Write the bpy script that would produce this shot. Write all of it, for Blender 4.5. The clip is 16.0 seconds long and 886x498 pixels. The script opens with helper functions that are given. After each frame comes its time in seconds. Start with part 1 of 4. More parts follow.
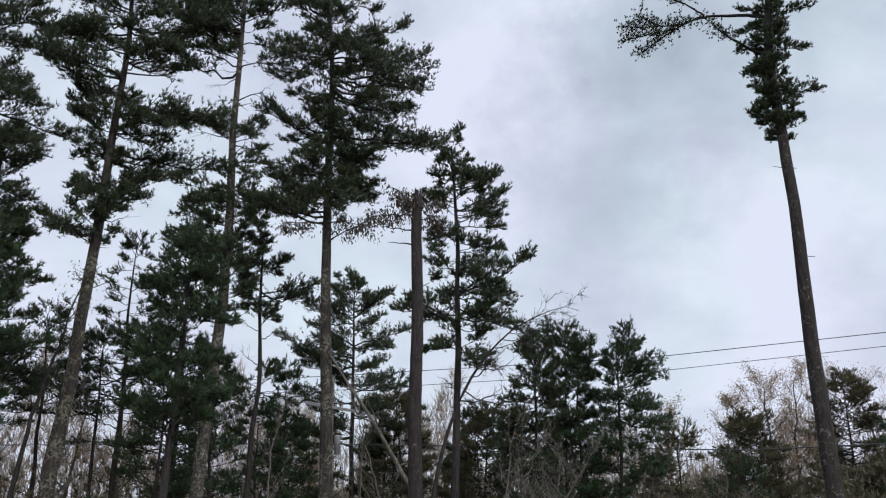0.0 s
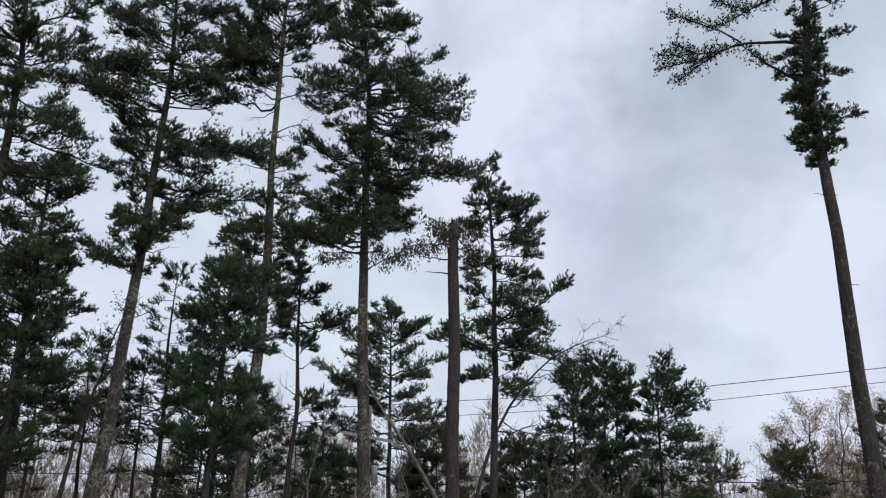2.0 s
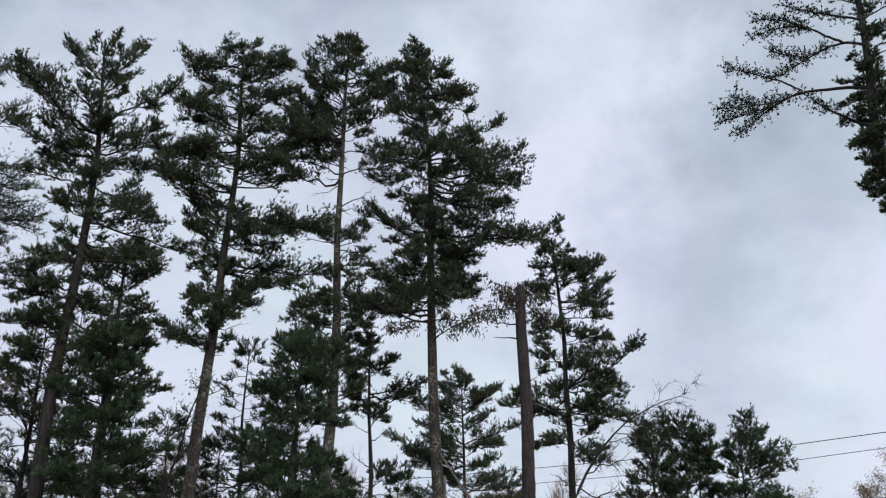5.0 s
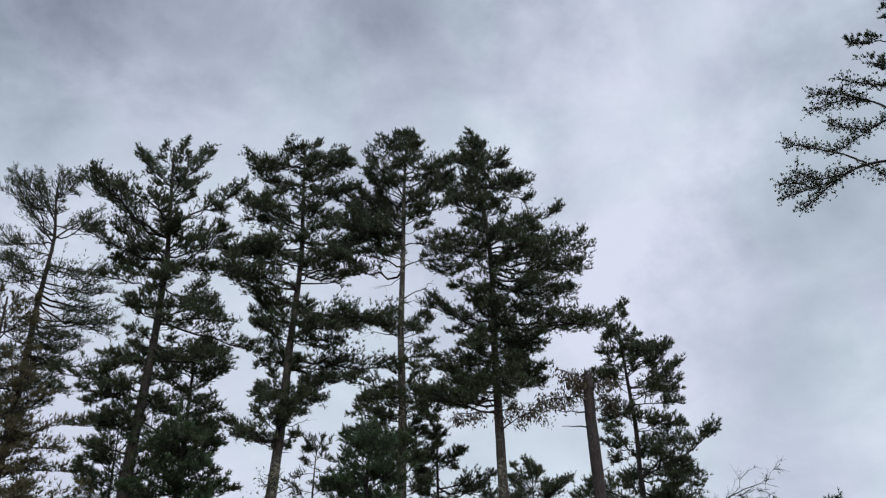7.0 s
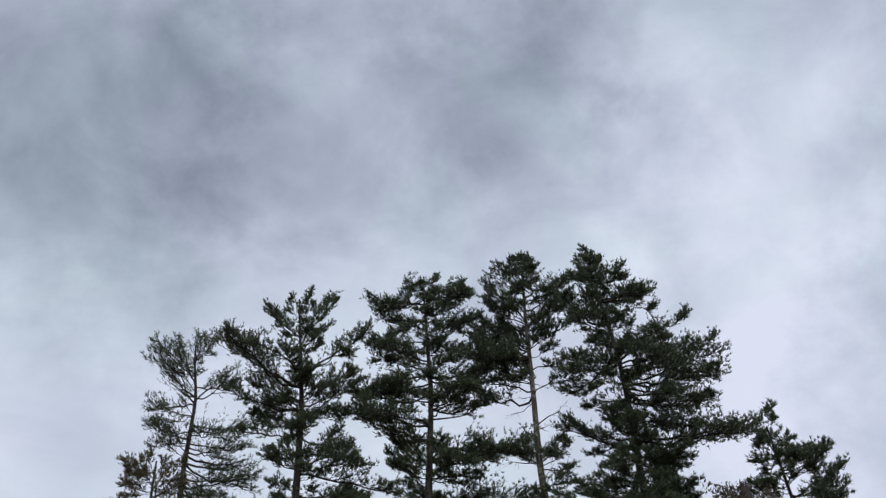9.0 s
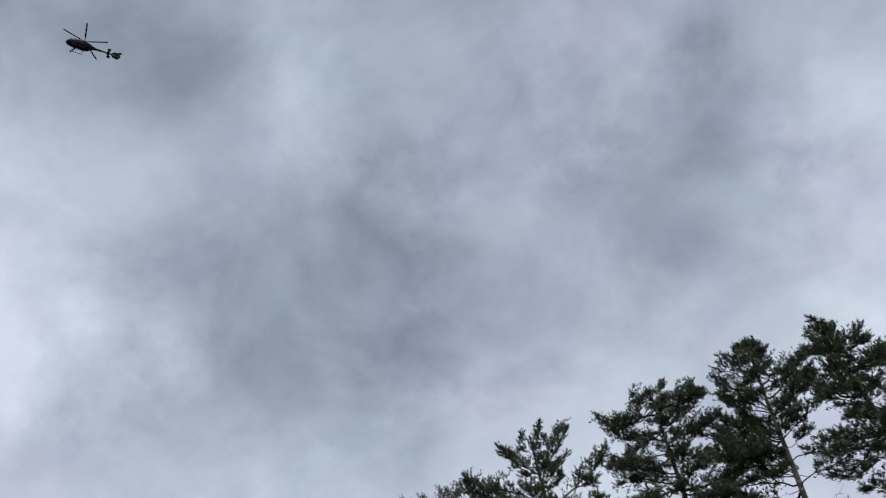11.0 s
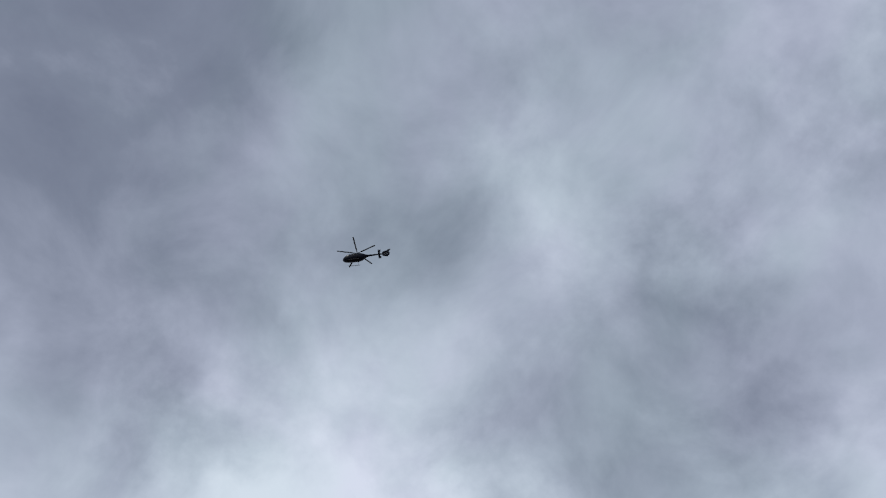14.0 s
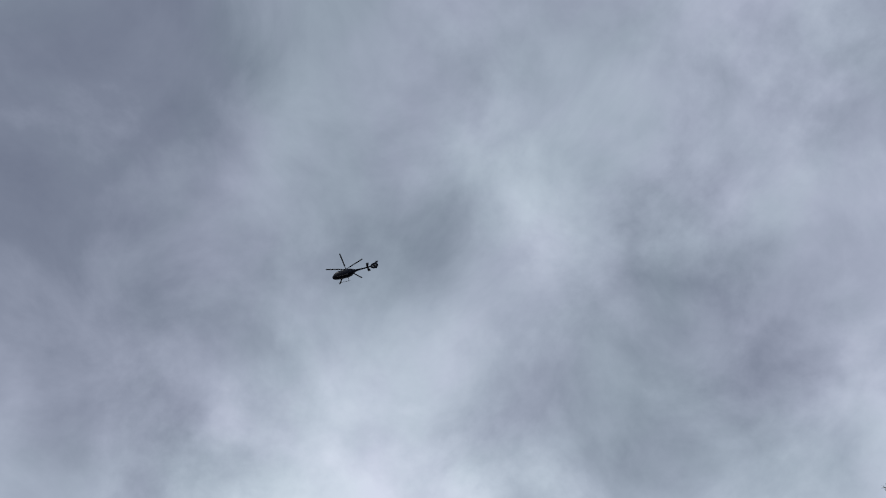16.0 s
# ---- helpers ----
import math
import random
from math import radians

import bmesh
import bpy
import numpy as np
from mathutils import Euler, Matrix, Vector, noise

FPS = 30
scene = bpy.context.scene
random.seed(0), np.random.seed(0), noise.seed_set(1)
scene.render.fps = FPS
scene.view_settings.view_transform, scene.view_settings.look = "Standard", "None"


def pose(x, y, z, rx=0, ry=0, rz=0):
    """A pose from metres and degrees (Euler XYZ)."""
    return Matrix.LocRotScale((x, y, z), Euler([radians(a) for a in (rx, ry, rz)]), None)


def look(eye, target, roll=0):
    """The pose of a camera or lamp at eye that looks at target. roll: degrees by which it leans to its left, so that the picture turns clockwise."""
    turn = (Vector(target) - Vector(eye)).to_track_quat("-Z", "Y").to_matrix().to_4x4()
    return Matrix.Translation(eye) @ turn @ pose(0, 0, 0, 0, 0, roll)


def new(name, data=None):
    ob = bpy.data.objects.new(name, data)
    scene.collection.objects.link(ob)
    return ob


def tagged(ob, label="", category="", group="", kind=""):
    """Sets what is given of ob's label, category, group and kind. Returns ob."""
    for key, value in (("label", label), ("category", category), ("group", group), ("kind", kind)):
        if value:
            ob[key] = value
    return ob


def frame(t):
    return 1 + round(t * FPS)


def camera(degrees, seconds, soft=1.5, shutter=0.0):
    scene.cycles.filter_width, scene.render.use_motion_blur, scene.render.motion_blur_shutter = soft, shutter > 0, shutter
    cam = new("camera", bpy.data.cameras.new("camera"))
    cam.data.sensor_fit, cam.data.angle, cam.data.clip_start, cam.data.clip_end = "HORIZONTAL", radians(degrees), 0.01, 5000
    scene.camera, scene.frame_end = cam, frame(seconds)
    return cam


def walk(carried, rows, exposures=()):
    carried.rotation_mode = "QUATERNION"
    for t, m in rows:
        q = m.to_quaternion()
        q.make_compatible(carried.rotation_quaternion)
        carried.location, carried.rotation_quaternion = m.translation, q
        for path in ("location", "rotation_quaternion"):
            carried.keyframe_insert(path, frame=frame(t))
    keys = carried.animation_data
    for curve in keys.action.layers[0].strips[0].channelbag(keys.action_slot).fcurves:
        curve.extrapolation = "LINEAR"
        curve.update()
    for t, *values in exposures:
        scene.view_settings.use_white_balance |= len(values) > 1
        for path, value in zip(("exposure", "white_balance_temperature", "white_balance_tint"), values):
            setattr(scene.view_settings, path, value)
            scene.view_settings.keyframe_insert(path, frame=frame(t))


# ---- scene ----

# ---- camera: one standing person's turn from the wood's edge up to the sky ----
cam = camera(53.83, 16.0, soft=1.15, shutter=0.2)
EYE = (0.0, 0.0, 1.6)
TURNS = [
    (0.0, 107.26, 0.0, 0.0), (0.5, 107.46, 0.06, 0.65), (1.0, 107.72, 0.01, 1.16), (1.5, 108.37, -0.38, 1.46),
    (2.0, 109.18, -0.53, 2.35), (2.5, 109.95, -0.5, 3.22), (3.0, 110.86, -0.41, 4.01), (3.5, 111.54, -0.37, 4.87),
    (4.0, 112.31, -0.29, 5.69), (6.5, 117.1, 0.99, 10.51), (7.0, 119.41, 0.6, 11.97), (7.5, 121.63, 0.46, 13.91),
    (8.0, 123.75, 0.72, 16.21), (8.2, 124.62, 0.86, 17.17), (10.3, 133.95, 3.13, 33.88), (10.5, 134.83, 3.13, 35.95),
    (11.0, 137.12, 3.02, 41.13), (11.5, 139.46, 2.52, 46.46), (12.0, 141.46, 1.78, 52.02), (12.5, 143.69, 1.59, 58.95),
    (13.0, 146.2, 1.6, 68.5), (13.5, 146.07, 2.36, 70.38), (14.0, 146.01, 3.26, 71.57), (14.5, 146.0, 4.45, 73.17),
    (15.0, 146.12, 5.55, 74.24), (15.5, 146.33, 6.9, 75.75), (16.0, 146.84, 8.12, 77.39)]
EXPOSURES = [(0.0, 0.03), (4.2, 0.0), (6.5, -0.04), (7.5, -0.12), (8.2, -0.02), (10.5, -0.14), (11.0, -0.14), (11.5, -0.34), (12.0, -0.24), (12.5, -0.38), (13.0, -0.24), (13.5, -0.18), (14.0, -0.12), (15.0, -0.12), (16.0, -0.16)]
walk(cam, [(t, pose(*EYE, rx, ry, rz)) for t, rx, ry, rz in TURNS], EXPOSURES)

# ---- sky: broken overcast, and a veiled sun ----
SUN_ELEVATION, SUN_AZIMUTH = 38.0, 150.0


class Nodes:
    """Short helpers for a node tree."""

    def __init__(self, tree):
        self.tree = tree
        tree.nodes.clear()

    def add(self, kind, **values):
        node = self.tree.nodes.new(kind)
        for key, value in values.items():
            if key == "operation":
                node.operation = value
            elif key == "blend":
                node.blend_type = value
            elif key == "data":
                node.data_type = value
            elif key == "interp":
                node.interpolation_type = value
        return node

    def put(self, socket, value):
        if isinstance(value, bpy.types.NodeSocket):
            self.tree.links.new(value, socket)
        else:
            socket.default_value = value

    def math(self, operation, a, b=0.0, c=0.0, clamp=False):
        node = self.add("ShaderNodeMath", operation=operation)
        node.use_clamp = clamp
        for socket, value in zip(node.inputs, (a, b, c)):
            self.put(socket, value)
        return node.outputs[0]

    def vector(self, operation, a, b=(0, 0, 0)):
        node = self.add("ShaderNodeVectorMath", operation=operation)
        self.put(node.inputs[0], a)
        self.put(node.inputs[1], b)
        return node.outputs["Value"] if operation in ("DISTANCE", "DOT_PRODUCT") else node.outputs["Vector"]

    def noise(self, vector, scale, detail=4.0, rough=0.5, distort=0.0):
        node = self.add("ShaderNodeTexNoise")
        self.put(node.inputs["Vector"], vector)
        for key, value in (("Scale", scale), ("Detail", detail), ("Roughness", rough), ("Distortion", distort)):
            node.inputs[key].default_value = value
        return node

    def smooth(self, value, low, high, to_low=0.0, to_high=1.0):
        node = self.add("ShaderNodeMapRange", interp="SMOOTHSTEP")
        self.put(node.inputs["Value"], value)
        for key, number in (("From Min", low), ("From Max", high), ("To Min", to_low), ("To Max", to_high)):
            node.inputs[key].default_value = number
        return node.outputs["Result"]

    def mix(self, factor, a, b, blend="MIX"):
        node = self.add("ShaderNodeMix", data="RGBA", blend=blend)
        self.put(node.inputs["Factor"], factor)
        self.put(node.inputs["A"], a)
        self.put(node.inputs["B"], b)
        return node.outputs["Result"]

    def ramp(self, value, stops):
        node = self.add("ShaderNodeValToRGB")
        self.put(node.inputs[0], value)
        elements = node.color_ramp.elements
        while len(elements) < len(stops):
            elements.new(0.5)
        for element, (place, colour) in zip(elements, stops):
            element.position, element.color = place, (*colour, 1)
        return node.outputs[0]


# cloud lumps: the way to each one's middle, its angular radius, and how much brighter or darker it is
LUMPS = [
    ((-0.765, 0.16, 0.62), 0.17, 0.29), ((-0.468, 0.318, 0.824), 0.10, 0.06), ((-0.25, 0.42, 0.872), 0.24, 0.24),
    ((-0.53, 0.47, 0.70), 0.20, -0.22), ((-0.19, 0.63, 0.75), 0.16, -0.27), ((-0.44, 0.59, 0.67), 0.13, -0.11), ((-0.11, 0.53, 0.84), 0.12, 0.10),
    ((0.08, 0.67, 0.74), 0.14, 0.12), ((-0.58, 0.19, 0.79), 0.12, 0.06), ((-0.51, -0.13, 0.85), 0.20, -0.10),
    ((-0.718, -0.12, 0.685), 0.14, -0.10), ((0.118, 0.793, 0.598), 0.20, 0.20), ((0.29, 0.81, 0.51), 0.14, -0.14),
    ((-0.15, 0.68, 0.70), 0.16, 0.10), ((-0.42, 0.68, 0.60), 0.20, 0.18), ((0.37, 0.906, 0.207), 0.16, 0.12),
    ((0.029, 0.856, 0.517), 0.18, 0.12), ((0.46, 0.855, 0.246), 0.10, -0.12), ((0.20, 0.93, 0.31), 0.14, -0.14),
    ((0.21, 0.79, 0.57), 0.14, -0.06), ((-0.46, 0.25, 0.85), 0.10, -0.08), ((-0.70, 0.43, 0.56), 0.14, -0.14)]

world = bpy.data.worlds.new("overcast_sky")
scene.world = world
world.use_nodes = True
n = Nodes(world.node_tree)
way = n.add("ShaderNodeTexCoord").outputs["Generated"]
split = n.add("ShaderNodeSeparateXYZ")
n.put(split.inputs[0], way)
height = n.math("MAXIMUM", split.outputs["Z"], 0.0)
combine = n.add("ShaderNodeCombineXYZ")
flat = n.math("ADD", height, 0.42)
n.put(combine.inputs[0], n.math("DIVIDE", split.outputs["X"], flat))
n.put(combine.inputs[1], n.math("DIVIDE", split.outputs["Y"], flat))
sheet = combine.outputs[0]
broad = n.noise(sheet, 2.6, 3.0, 0.5, 0.4).outputs["Fac"]
fine = n.noise(sheet, 6.5, 9.0, 0.58, 0.35).outputs["Fac"]
warp = n.noise(way, 5.0, 7.0, 0.6).outputs["Color"]
shifted = n.vector("ADD", way, n.vector("MULTIPLY", n.vector("SUBTRACT", warp, (0.5, 0.5, 0.5)), (0.5, 0.5, 0.5)))
# brighter towards the horizon, greyer overhead
bright = n.smooth(height, 0.25, 0.95, 0.915, 0.455)
bright = n.math("SUBTRACT", bright, n.smooth(height, 0.74, 0.88, 0.0, 0.12))
contrast = n.smooth(height, 0.2, 0.75, 0.5, 1.25)
bright = n.math("ADD", bright, n.math("MULTIPLY", contrast, n.math("MULTIPLY", n.math("SUBTRACT", broad, 0.5), 0.55)))
bright = n.math("ADD", bright, n.math("MULTIPLY", contrast, n.math("MULTIPLY", n.math("SUBTRACT", fine, 0.5), 0.56)))
for middle, radius, gain in LUMPS:
    bright = n.math("ADD", bright, n.smooth(n.vector("DISTANCE", shifted, middle), 0.15 * radius, 1.55 * radius, gain, 0.0))
cloud = n.ramp(bright, [(0.0, (0.151, 0.181, 0.252)), (0.25, (0.224, 0.264, 0.345)), (0.55, (0.417, 0.473, 0.587)), (0.8, (0.589, 0.655, 0.784)), (1.0, (0.75, 0.815, 0.95))])
# the thick cloud leans to grey-green, the thin to lavender
hue = n.smooth(n.noise(way, 3.2, 4.0, 0.55, 0.3).outputs["Fac"], 0.36, 0.64)
cloud = n.mix(1.0, cloud, n.mix(hue, (0.975, 1.014, 0.98, 1), (1.02, 0.99, 1.015, 1)), "MULTIPLY")
sky = n.add("ShaderNodeTexSky")
sky.sky_type, sky.sun_disc = "NISHITA", False
sky.sun_elevation, sky.sun_rotation = radians(SUN_ELEVATION), radians(SUN_AZIMUTH)
back = n.add("ShaderNodeBackground")
blue = n.add("ShaderNodeBackground")
n.put(back.inputs[0], cloud)
n.put(blue.inputs[0], sky.outputs[0])
back.inputs[1].default_value, blue.inputs[1].default_value = 1.0, 0.05
cover = n.add("ShaderNodeMixShader")
cover.inputs[0].default_value = 0.96
n.tree.links.new(blue.outputs[0], cover.inputs[1])
n.tree.links.new(back.outputs[0], cover.inputs[2])
n.tree.links.new(cover.outputs[0], n.add("ShaderNodeOutputWorld").inputs[0])

sun = new("sun", bpy.data.lights.new("sun", "SUN"))
sun.data.energy, sun.data.angle, sun.data.color = 1.3, radians(30), (1.0, 0.97, 0.93)
azimuth, rise = radians(SUN_AZIMUTH), radians(SUN_ELEVATION)
toward = Vector((math.sin(azimuth) * math.cos(rise), math.cos(azimuth) * math.cos(rise), math.sin(rise)))
sun.matrix_world = look(toward * 60, (0, 0, 0))


# ---- materials ----
def material(name, build, rough=0.8, metal=0.0, gloss=0.5):
    """A principled material. build(nodes, place) gives its colour and, if it likes, a height for the relief."""
    mat = bpy.data.materials.new(name)
    mat.use_nodes = True
    nodes = Nodes(mat.node_tree)
    place = nodes.add("ShaderNodeTexCoord").outputs["Object"]
    bsdf = nodes.add("ShaderNodeBsdfPrincipled")
    colour, relief = build(nodes, place)
    nodes.put(bsdf.inputs["Base Color"], colour)
    nodes.put(bsdf.inputs["Roughness"], rough)
    bsdf.inputs["Metallic"].default_value = metal
    bsdf.inputs["Specular IOR Level"].default_value = gloss
    if relief is not None:
        bump = nodes.add("ShaderNodeBump")
        bump.inputs["Strength"].default_value = 0.8
        bump.inputs["Distance"].default_value = 0.03
        nodes.put(bump.inputs["Height"], relief)
        nodes.tree.links.new(bump.outputs[0], bsdf.inputs["Normal"])
    nodes.tree.links.new(bsdf.outputs[0], nodes.add("ShaderNodeOutputMaterial").inputs[0])
    return mat


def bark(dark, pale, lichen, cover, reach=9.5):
    """Furrowed bark with upright plates, and patches of grey-green lichen that thin out above reach."""
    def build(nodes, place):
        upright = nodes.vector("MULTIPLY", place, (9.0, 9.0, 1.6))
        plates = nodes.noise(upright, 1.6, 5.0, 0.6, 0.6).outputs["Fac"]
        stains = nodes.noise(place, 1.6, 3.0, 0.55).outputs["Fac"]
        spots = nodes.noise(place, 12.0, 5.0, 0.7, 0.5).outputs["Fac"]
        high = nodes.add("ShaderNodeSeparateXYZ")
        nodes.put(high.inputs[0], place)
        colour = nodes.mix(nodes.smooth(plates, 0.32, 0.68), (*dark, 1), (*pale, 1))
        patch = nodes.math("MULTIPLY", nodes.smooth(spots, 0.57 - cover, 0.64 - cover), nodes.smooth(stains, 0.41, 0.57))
        # the fade keeps lichen low and paints the crown's shade into the upper trunk
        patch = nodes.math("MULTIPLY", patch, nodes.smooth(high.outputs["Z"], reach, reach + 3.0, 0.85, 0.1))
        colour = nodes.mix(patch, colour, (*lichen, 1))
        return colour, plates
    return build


def leafage(first, second, third):
    """Foliage whose clumps differ in hue from one to the next."""
    def build(nodes, place):
        geometry = nodes.add("ShaderNodeNewGeometry")
        each = geometry.outputs["Random Per Island"]
        drift = nodes.noise(place, 0.8, 3.0, 0.5).outputs["Fac"]
        colour = nodes.ramp(each, [(0.0, first), (0.6, second), (1.0, third)])
        return nodes.mix(nodes.smooth(drift, 0.3, 0.7, 0.0, 0.55), colour, (*first, 1)), None
    return build


def plain(colour, other, scale=6.0):
    def build(nodes, place):
        fleck = nodes.noise(place, scale, 5.0, 0.6).outputs["Fac"]
        return nodes.mix(nodes.smooth(fleck, 0.3, 0.7), (*colour, 1), (*other, 1)), fleck
    return build


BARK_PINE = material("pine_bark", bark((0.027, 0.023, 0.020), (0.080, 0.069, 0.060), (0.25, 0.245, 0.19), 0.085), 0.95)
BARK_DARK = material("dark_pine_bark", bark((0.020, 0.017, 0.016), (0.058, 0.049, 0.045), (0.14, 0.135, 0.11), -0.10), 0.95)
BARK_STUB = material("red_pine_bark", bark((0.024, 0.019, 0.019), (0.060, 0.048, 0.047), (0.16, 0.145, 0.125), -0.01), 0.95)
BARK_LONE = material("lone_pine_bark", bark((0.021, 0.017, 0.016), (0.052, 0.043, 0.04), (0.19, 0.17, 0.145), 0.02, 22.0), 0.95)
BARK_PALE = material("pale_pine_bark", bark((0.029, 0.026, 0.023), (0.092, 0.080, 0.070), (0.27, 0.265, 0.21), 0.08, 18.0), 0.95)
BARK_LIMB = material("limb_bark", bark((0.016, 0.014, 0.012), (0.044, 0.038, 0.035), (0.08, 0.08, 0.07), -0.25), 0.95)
BARK_GREY = material("grey_hardwood_bark", bark((0.10, 0.088, 0.078), (0.22, 0.195, 0.17), (0.3, 0.3, 0.25), 0.0), 0.9)
BARK_TWIG = material("brown_twig_bark", bark((0.055, 0.043, 0.034), (0.115, 0.09, 0.07), (0.16, 0.14, 0.12), -0.05), 0.9)
BARK_FAR = material("far_brown_twigs", bark((0.21, 0.165, 0.13), (0.34, 0.275, 0.215), (0.36, 0.32, 0.26), 0.0), 0.9)
NEEDLES = material("white_pine_needles", leafage((0.038, 0.058, 0.030), (0.056, 0.081, 0.038), (0.088, 0.110, 0.048)), 0.6)
NEEDLES_OLIVE = material("olive_pine_needles", leafage((0.075, 0.075, 0.038), (0.115, 0.105, 0.052), (0.16, 0.13, 0.068)), 0.65)
NEEDLES_DARK = material("dark_pine_needles", leafage((0.030, 0.058, 0.027), (0.046, 0.082, 0.034), (0.072, 0.110, 0.043)), 0.6)
DEAD_LEAVES = material("dead_brown_leaves", leafage((0.05, 0.043, 0.03), (0.08, 0.066, 0.045), (0.12, 0.095, 0.06)), 0.8)
RUSSET_LEAVES = material("russet_leaves", leafage((0.33, 0.245, 0.165), (0.43, 0.325, 0.225), (0.48, 0.345, 0.20)), 0.8)
LITTER = material("leaf_litter", plain((0.10, 0.075, 0.05), (0.19, 0.14, 0.09), 1.5), 0.95)
POLE_WOOD = material("weathered_pole_wood", plain((0.13, 0.11, 0.09), (0.26, 0.23, 0.2), 4.0), 0.9)
ARM_WOOD = material("silvered_crossarm_wood", plain((0.36, 0.36, 0.36), (0.5, 0.5, 0.5), 4.0), 0.85)
CAN_GREY = material("grey_painted_steel", plain((0.42, 0.44, 0.46), (0.52, 0.54, 0.55), 3.0), 0.45)
WIRE = material("weathered_aluminium_wire", plain((0.06, 0.065, 0.07), (0.10, 0.105, 0.115), 2.0), 0.6)
PORCELAIN = material("brown_porcelain", plain((0.10, 0.05, 0.03), (0.13, 0.07, 0.04), 8.0), 0.25)
HELI_BLUE = material("dark_blue_aircraft_paint", plain((0.004, 0.006, 0.014), (0.007, 0.010, 0.02), 2.0), 0.55, gloss=0.1)
HELI_GREY = material("matt_grey_rotor_blade", plain((0.010, 0.010, 0.012), (0.018, 0.018, 0.021), 3.0), 0.7, gloss=0.15)
HELI_GLASS = material("tinted_cockpit_glass", plain((0.008, 0.01, 0.012), (0.01, 0.012, 0.015), 1.0), 0.08)
HELI_STEEL = material("bare_metal_tube", plain((0.03, 0.03, 0.035), (0.05, 0.05, 0.055), 5.0), 0.5, 0.0, 0.2)


# ---- mesh helpers ----
def mesh_from(name, points, faces, mat, parent=None, label="", smooth=False):
    """One mesh object from arrays of points and of equal-sided faces, under a parent or at top level."""
    points = np.asarray(points, dtype=np.float32)
    faces = np.asarray(faces, dtype=np.int32)
    me = bpy.data.meshes.new(name)
    count, sides = faces.shape
    me.vertices.add(len(points))
    me.vertices.foreach_set("co", points.ravel())
    me.loops.add(count * sides)
    me.loops.foreach_set("vertex_index", faces.ravel())
    me.polygons.add(count)
    me.polygons.foreach_set("loop_start", np.arange(0, count * sides, sides, dtype=np.int32))
    if smooth:
        me.polygons.foreach_set("use_smooth", np.ones(count, dtype=bool))
    me.update(calc_edges=True)
    me.materials.append(mat)
    ob = new(name, me)
    if parent is not None:
        ob.parent = parent
    if label:
        tagged(ob, label)
    return ob


def part(name, bm, mat, parent, label="", smooth=True):
    """A bmesh as one mesh object under a thing or a part."""
    me = bpy.data.meshes.new(name)
    bm.to_mesh(me)
    bm.free()
    me.materials.append(mat)
    for polygon in me.polygons:
        polygon.use_smooth = smooth
    ob = new(name, me)
    ob.parent = parent
    if label:
        tagged(ob, label)
    return ob


def unit(v):
    return v / np.maximum(np.linalg.norm(v, axis=-1, keepdims=True), 1e-9)


def tube(path, radii, sides=6, rng=None, rough=0.0):
    """Points and quads of a tube along a path, closed at both ends by narrowing."""
    path, radii = np.asarray(path, float), np.asarray(radii, float)
    ahead = unit(np.gradient(path, axis=0))
    ref = np.where(np.abs(ahead[:, 2:3]) > 0.9, np.array([[1.0, 0, 0]]), np.array([[0, 0, 1.0]]))
    one = unit(np.cross(ahead, ref))
    two = np.cross(ahead, one)
    turn = np.linspace(0, 2 * np.pi, sides, endpoint=False)
    r = radii[:, None] * np.ones(sides)
    if rng is not None and rough:
        r = r * (1 + rough * rng.standard_normal(r.shape))
    points = path[:, None] + r[..., None] * (np.cos(turn)[None, :, None] * one[:, None] + np.sin(turn)[None, :, None] * two[:, None])
    i = np.arange(len(path) - 1)[:, None] * sides
    j = np.arange(sides)[None]
    k = (j + 1) % sides
    faces = np.stack([i + j, i + k, i + sides + k, i + sides + j], -1).reshape(-1, 4)
    return points.reshape(-1, 3), faces


def prisms(start, end, r0, r1):
    """Three-sided twigs from start to end, many at once."""
    start, end = np.asarray(start, float), np.asarray(end, float)
    ahead = unit(end - start)
    ref = np.where(np.abs(ahead[:, 2:3]) > 0.9, np.array([[1.0, 0, 0]]), np.array([[0, 0, 1.0]]))
    one = unit(np.cross(ahead, ref))
    two = np.cross(ahead, one)
    turn = np.array([0, 2.094, 4.189])
    ring = np.cos(turn)[None, :, None] * one[:, None] + np.sin(turn)[None, :, None] * two[:, None]
    r0, r1 = np.broadcast_to(r0, len(start)), np.broadcast_to(r1, len(start))
    points = np.concatenate([start[:, None] + ring * r0[:, None, None], end[:, None] + ring * r1[:, None, None]], 1)
    base = (np.arange(len(start)) * 6)[:, None, None]
    quads = np.array([[0, 1, 4, 3], [1, 2, 5, 4], [2, 0, 3, 5]])[None] + base
    return points.reshape(-1, 3), quads.reshape(-1, 4)


def gather(pieces):
    """Joins (points, faces) pairs."""
    points, faces, shift = [], [], 0
    for p, f in pieces:
        points.append(p)
        faces.append(f + shift)
        shift += len(p)
    return np.concatenate(points), np.concatenate(faces)


def tufts(rng, middle, ahead, length, width, blades):
    """Needle tufts: narrow blades that spread from each middle, forwards and up."""
    count = len(middle)
    lean = unit(ahead)[:, None] * 0.75 + np.array([0, 0, 0.6]) + rng.standard_normal((count, blades, 3)) * 0.43
    lean = unit(lean)
    size = length * rng.uniform(0.6, 1.3, (count, blades, 1))
    side = unit(np.cross(lean, rng.standard_normal((count, blades, 3)))) * width * rng.uniform(0.6, 1.2, (count, blades, 1))
    root = middle[:, None] + lean * size * 0.05
    points = np.stack([root + side, root - side, middle[:, None] + lean * size], 2).reshape(-1, 3)
    faces = np.arange(count * blades * 3).reshape(-1, 3)
    return points, faces


